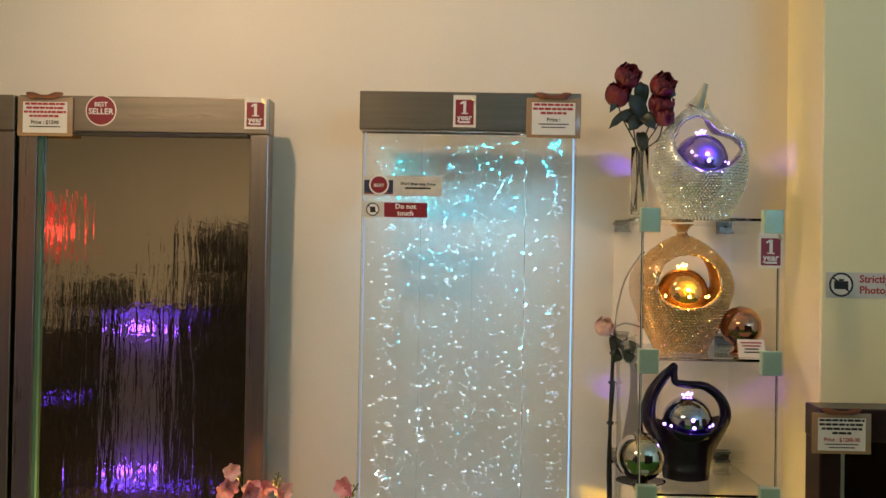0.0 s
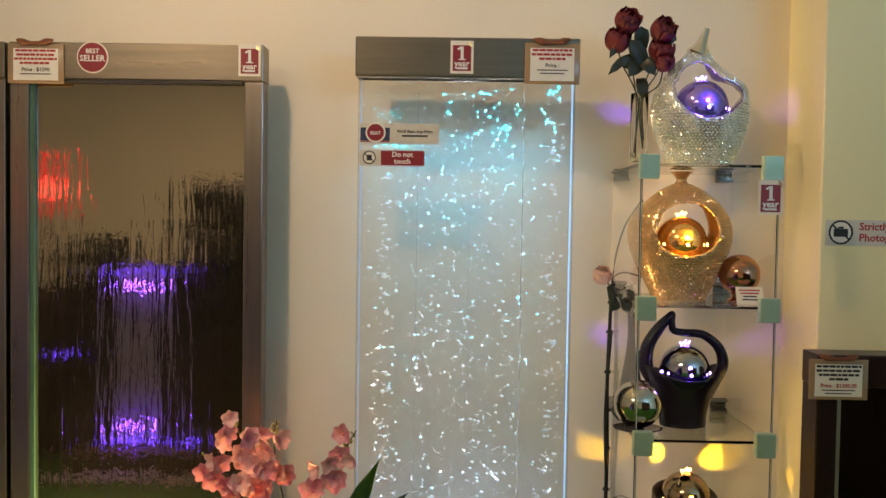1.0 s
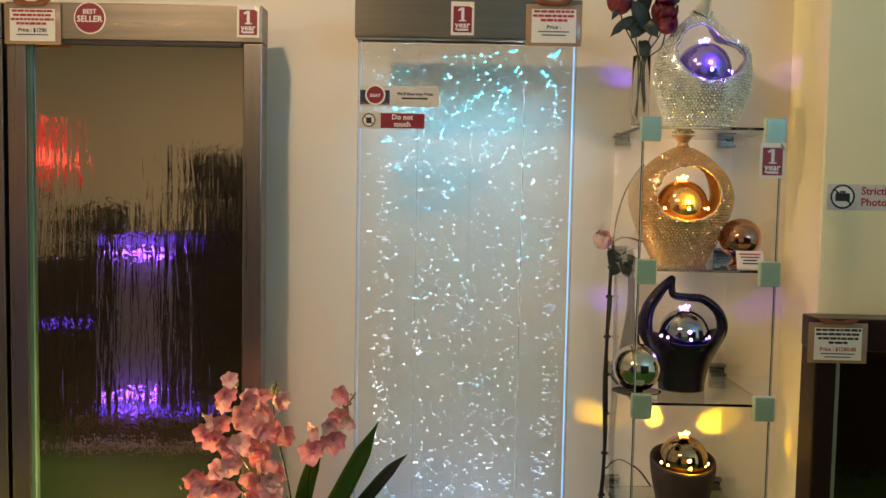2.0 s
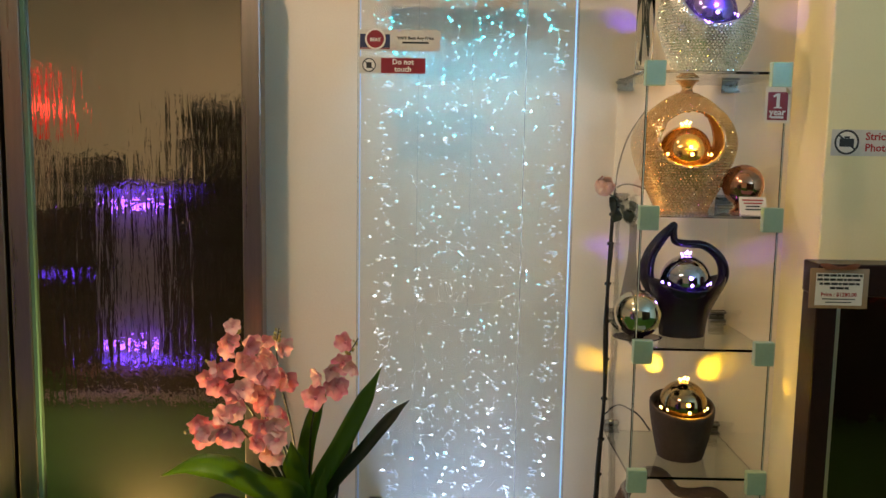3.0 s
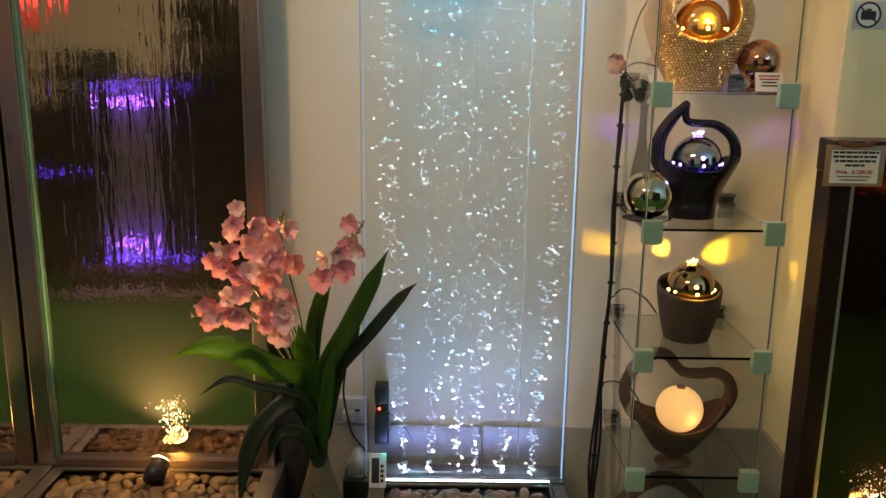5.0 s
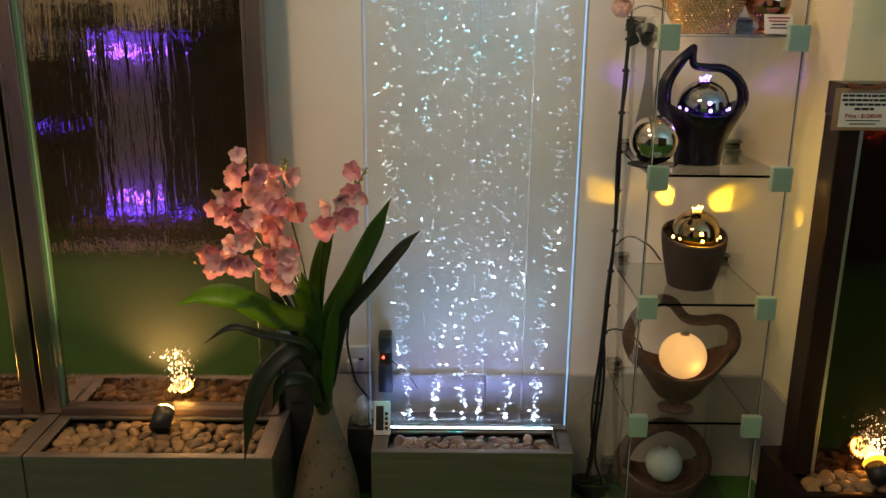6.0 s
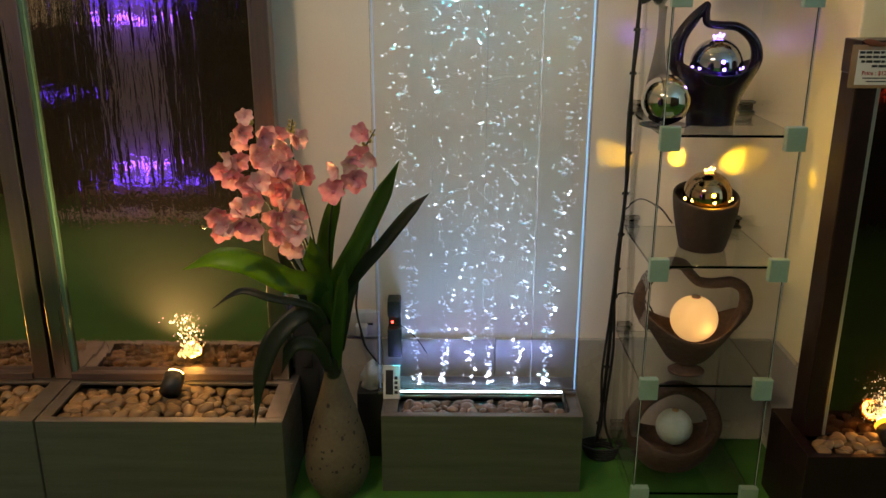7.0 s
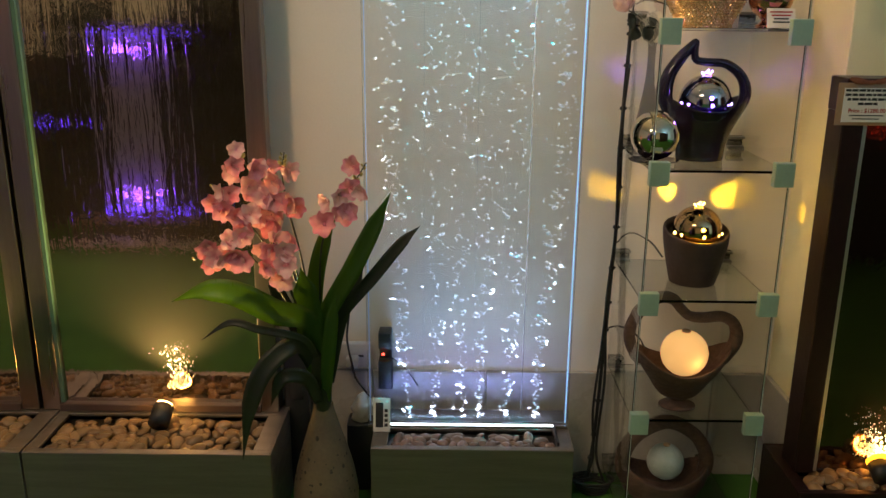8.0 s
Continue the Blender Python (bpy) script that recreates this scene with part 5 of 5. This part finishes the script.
for x, z, power in ((-0.06, 0.165, 16), (-0.13, 0.16, 6), (0.05, 0.16, 6), (-0.10, 1.07, 6), (0.08, 1.08, 6), (0.26, 1.08, 6), (0.26, 0.16, 6), (-0.42, 0.62, 6)):
    part("violet_lamp", ball(0.020, (x, 0.035, z), 2), glow("violet_lamp_glow", (0.13, 0.05, 1.0), power), pf, "bright violet lamp")
lamp("violet_fountain_lamp", "POINT", (-1.70, -2.34, 0.26), (0, 0, 0), 0.8, VIOLET, radius=0.02)
lamp("violet_fountain_lamp", "POINT", (-1.68, -2.34, 1.0), (0, 0, 0), 1.0, VIOLET, radius=0.02)
rl = thing("red_lamp", "glowing red lamp on a dark stand across the aisle", "lamp", place=(-2.28, -2.6, 0))
part("stand", tube(0.03, 1.34, (0, 0, 0.67)), DARKWOOD, rl)
part("shade", lathe(cm(((2, 134), (5, 138), (6, 152), (5, 168), (2, 172))), 24, steps=16), glow("red_shade_glow", (1.0, 0.03, 0.02), 0.6), rl, "glowing red shade")
lamp("red_lamp_bulb", "POINT", (-2.2, -2.42, 1.5), (0, 0, 0), 0.6, (1.0, 0.06, 0.04), radius=0.05)


def bush(name, label, place, height, spread, count, seed):
    ob = thing(name, label, "plant", place=place)
    rnd = random.Random(seed)
    part("pot", lathe(cm(((12, 0), (14, 2), (16, 26), (15, 27), (13, 24), (0.1, 23))), 28, steps=20), DARKWOOD, ob)
    part("trunk", sweep([(0, 0, 0.2, 0.02), (0.02, 0.01, height * 0.5, 0.015), (0, 0, height * 0.85, 0.006)], 14, 8), STEM, ob)
    bm = bmesh.new()
    for k in range(count):
        a, u = rnd.uniform(0, 6.28), rnd.random()
        rr = spread * math.sqrt(rnd.random()) * (0.5 + 0.7 * math.sin(math.pi * (0.15 + 0.75 * u)))
        c = Vector((rr * math.cos(a), rr * math.sin(a), 0.35 + (height - 0.35) * u))
        d = Vector((rnd.gauss(0, 1), rnd.gauss(0, 1), rnd.gauss(0.2, 0.8))).normalized() * rnd.uniform(0.05, 0.11)
        s = d.cross(Vector((rnd.gauss(0, 1), rnd.gauss(0, 1), 1))).normalized() * 0.017
        v = [bm.verts.new(p) for p in (c, c + d * 0.5 + s, c + d, c + d * 0.5 - s)]
        bm.faces.new(v)
    part("crown", bm, LEAF_DARK, ob, kind="stuff")


bush("potted_bush", "dark green potted bush across the aisle", (-1.22, -2.38, 0), 1.52, 0.22, 2200, 2)
bush("potted_bush", "dark green potted bush across the aisle", (-1.95, -2.62, 0), 1.22, 0.24, 1300, 6)
bush("potted_bush", "dark green potted bush across the aisle", (-0.90, -2.45, 0), 1.45, 0.22, 2000, 3)
dp = thing("display_panel", "dark wooden display panel across the aisle", "panel", place=(1.5, -2.6, 0))
part("board", span(-0.9, 1.3, -0.03, 0.03, 0.0, 1.75, 0.004), DARKWOOD, dp)
dp2 = thing("display_panel", "dark wooden display panel across the aisle", "panel", place=(-1.5, -2.75, 0))
part("board", span(-1.3, 0.75, -0.03, 0.03, 0.0, 0.95, 0.004), DARKWOOD, dp2)

# made-up red lamps that put red streaks in the copper fountain's dark glass
string = thing("red_streak_lamps", "made-up red lamps on the dark board for streaks in the dark glass", "string lights", place=(1.95, -2.565, 0))
part("cord", sweep([(-0.35, 0.006, 0.60, 0.003), (-0.1, 0.006, 0.52, 0.003), (0.12, 0.006, 0.66, 0.003), (0.35, 0.006, 0.56, 0.003)], 24, 8), RUBBER, string)
for x, z, c in ((0.02, 0.66, (1.0, 0.08, 0.04)), (0.12, 0.68, (1.0, 0.08, 0.04)), (0.25, 0.64, (1.0, 0.2, 0.1))):
    part("coloured_lamp", ball(0.016, (x, 0.018, z), 2), glow("coloured_lamp_glow", c, 3), string, "small made-up red lamp")

PEBBLE_PALE = surface("pale_pebble", (0.66, 0.56, 0.46), (0.46, 0.38, 0.31), 0.4, scale=22, fine=160, bump=0.12, island=True)
SHAPES_PALE = pebble_shapes(PEBBLE_PALE)
border = tagged(new("pebble_border"), "row of pale pebbles on the carpet across the aisle", "pebbles")
border.matrix_world = pose(-2.1, -2.24, 0)
rnd = random.Random(31)
for k in range(46):
    sc = rnd.uniform(0.025, 0.045)
    again("pebble", rnd.choice(SHAPES_PALE), border, Matrix.LocRotScale((rnd.uniform(0, 1.0), rnd.uniform(-0.05, 0.05), sc * 0.45), Euler((0, 0, rnd.uniform(0, 6))), (sc, sc * 0.8, sc * 0.6)))
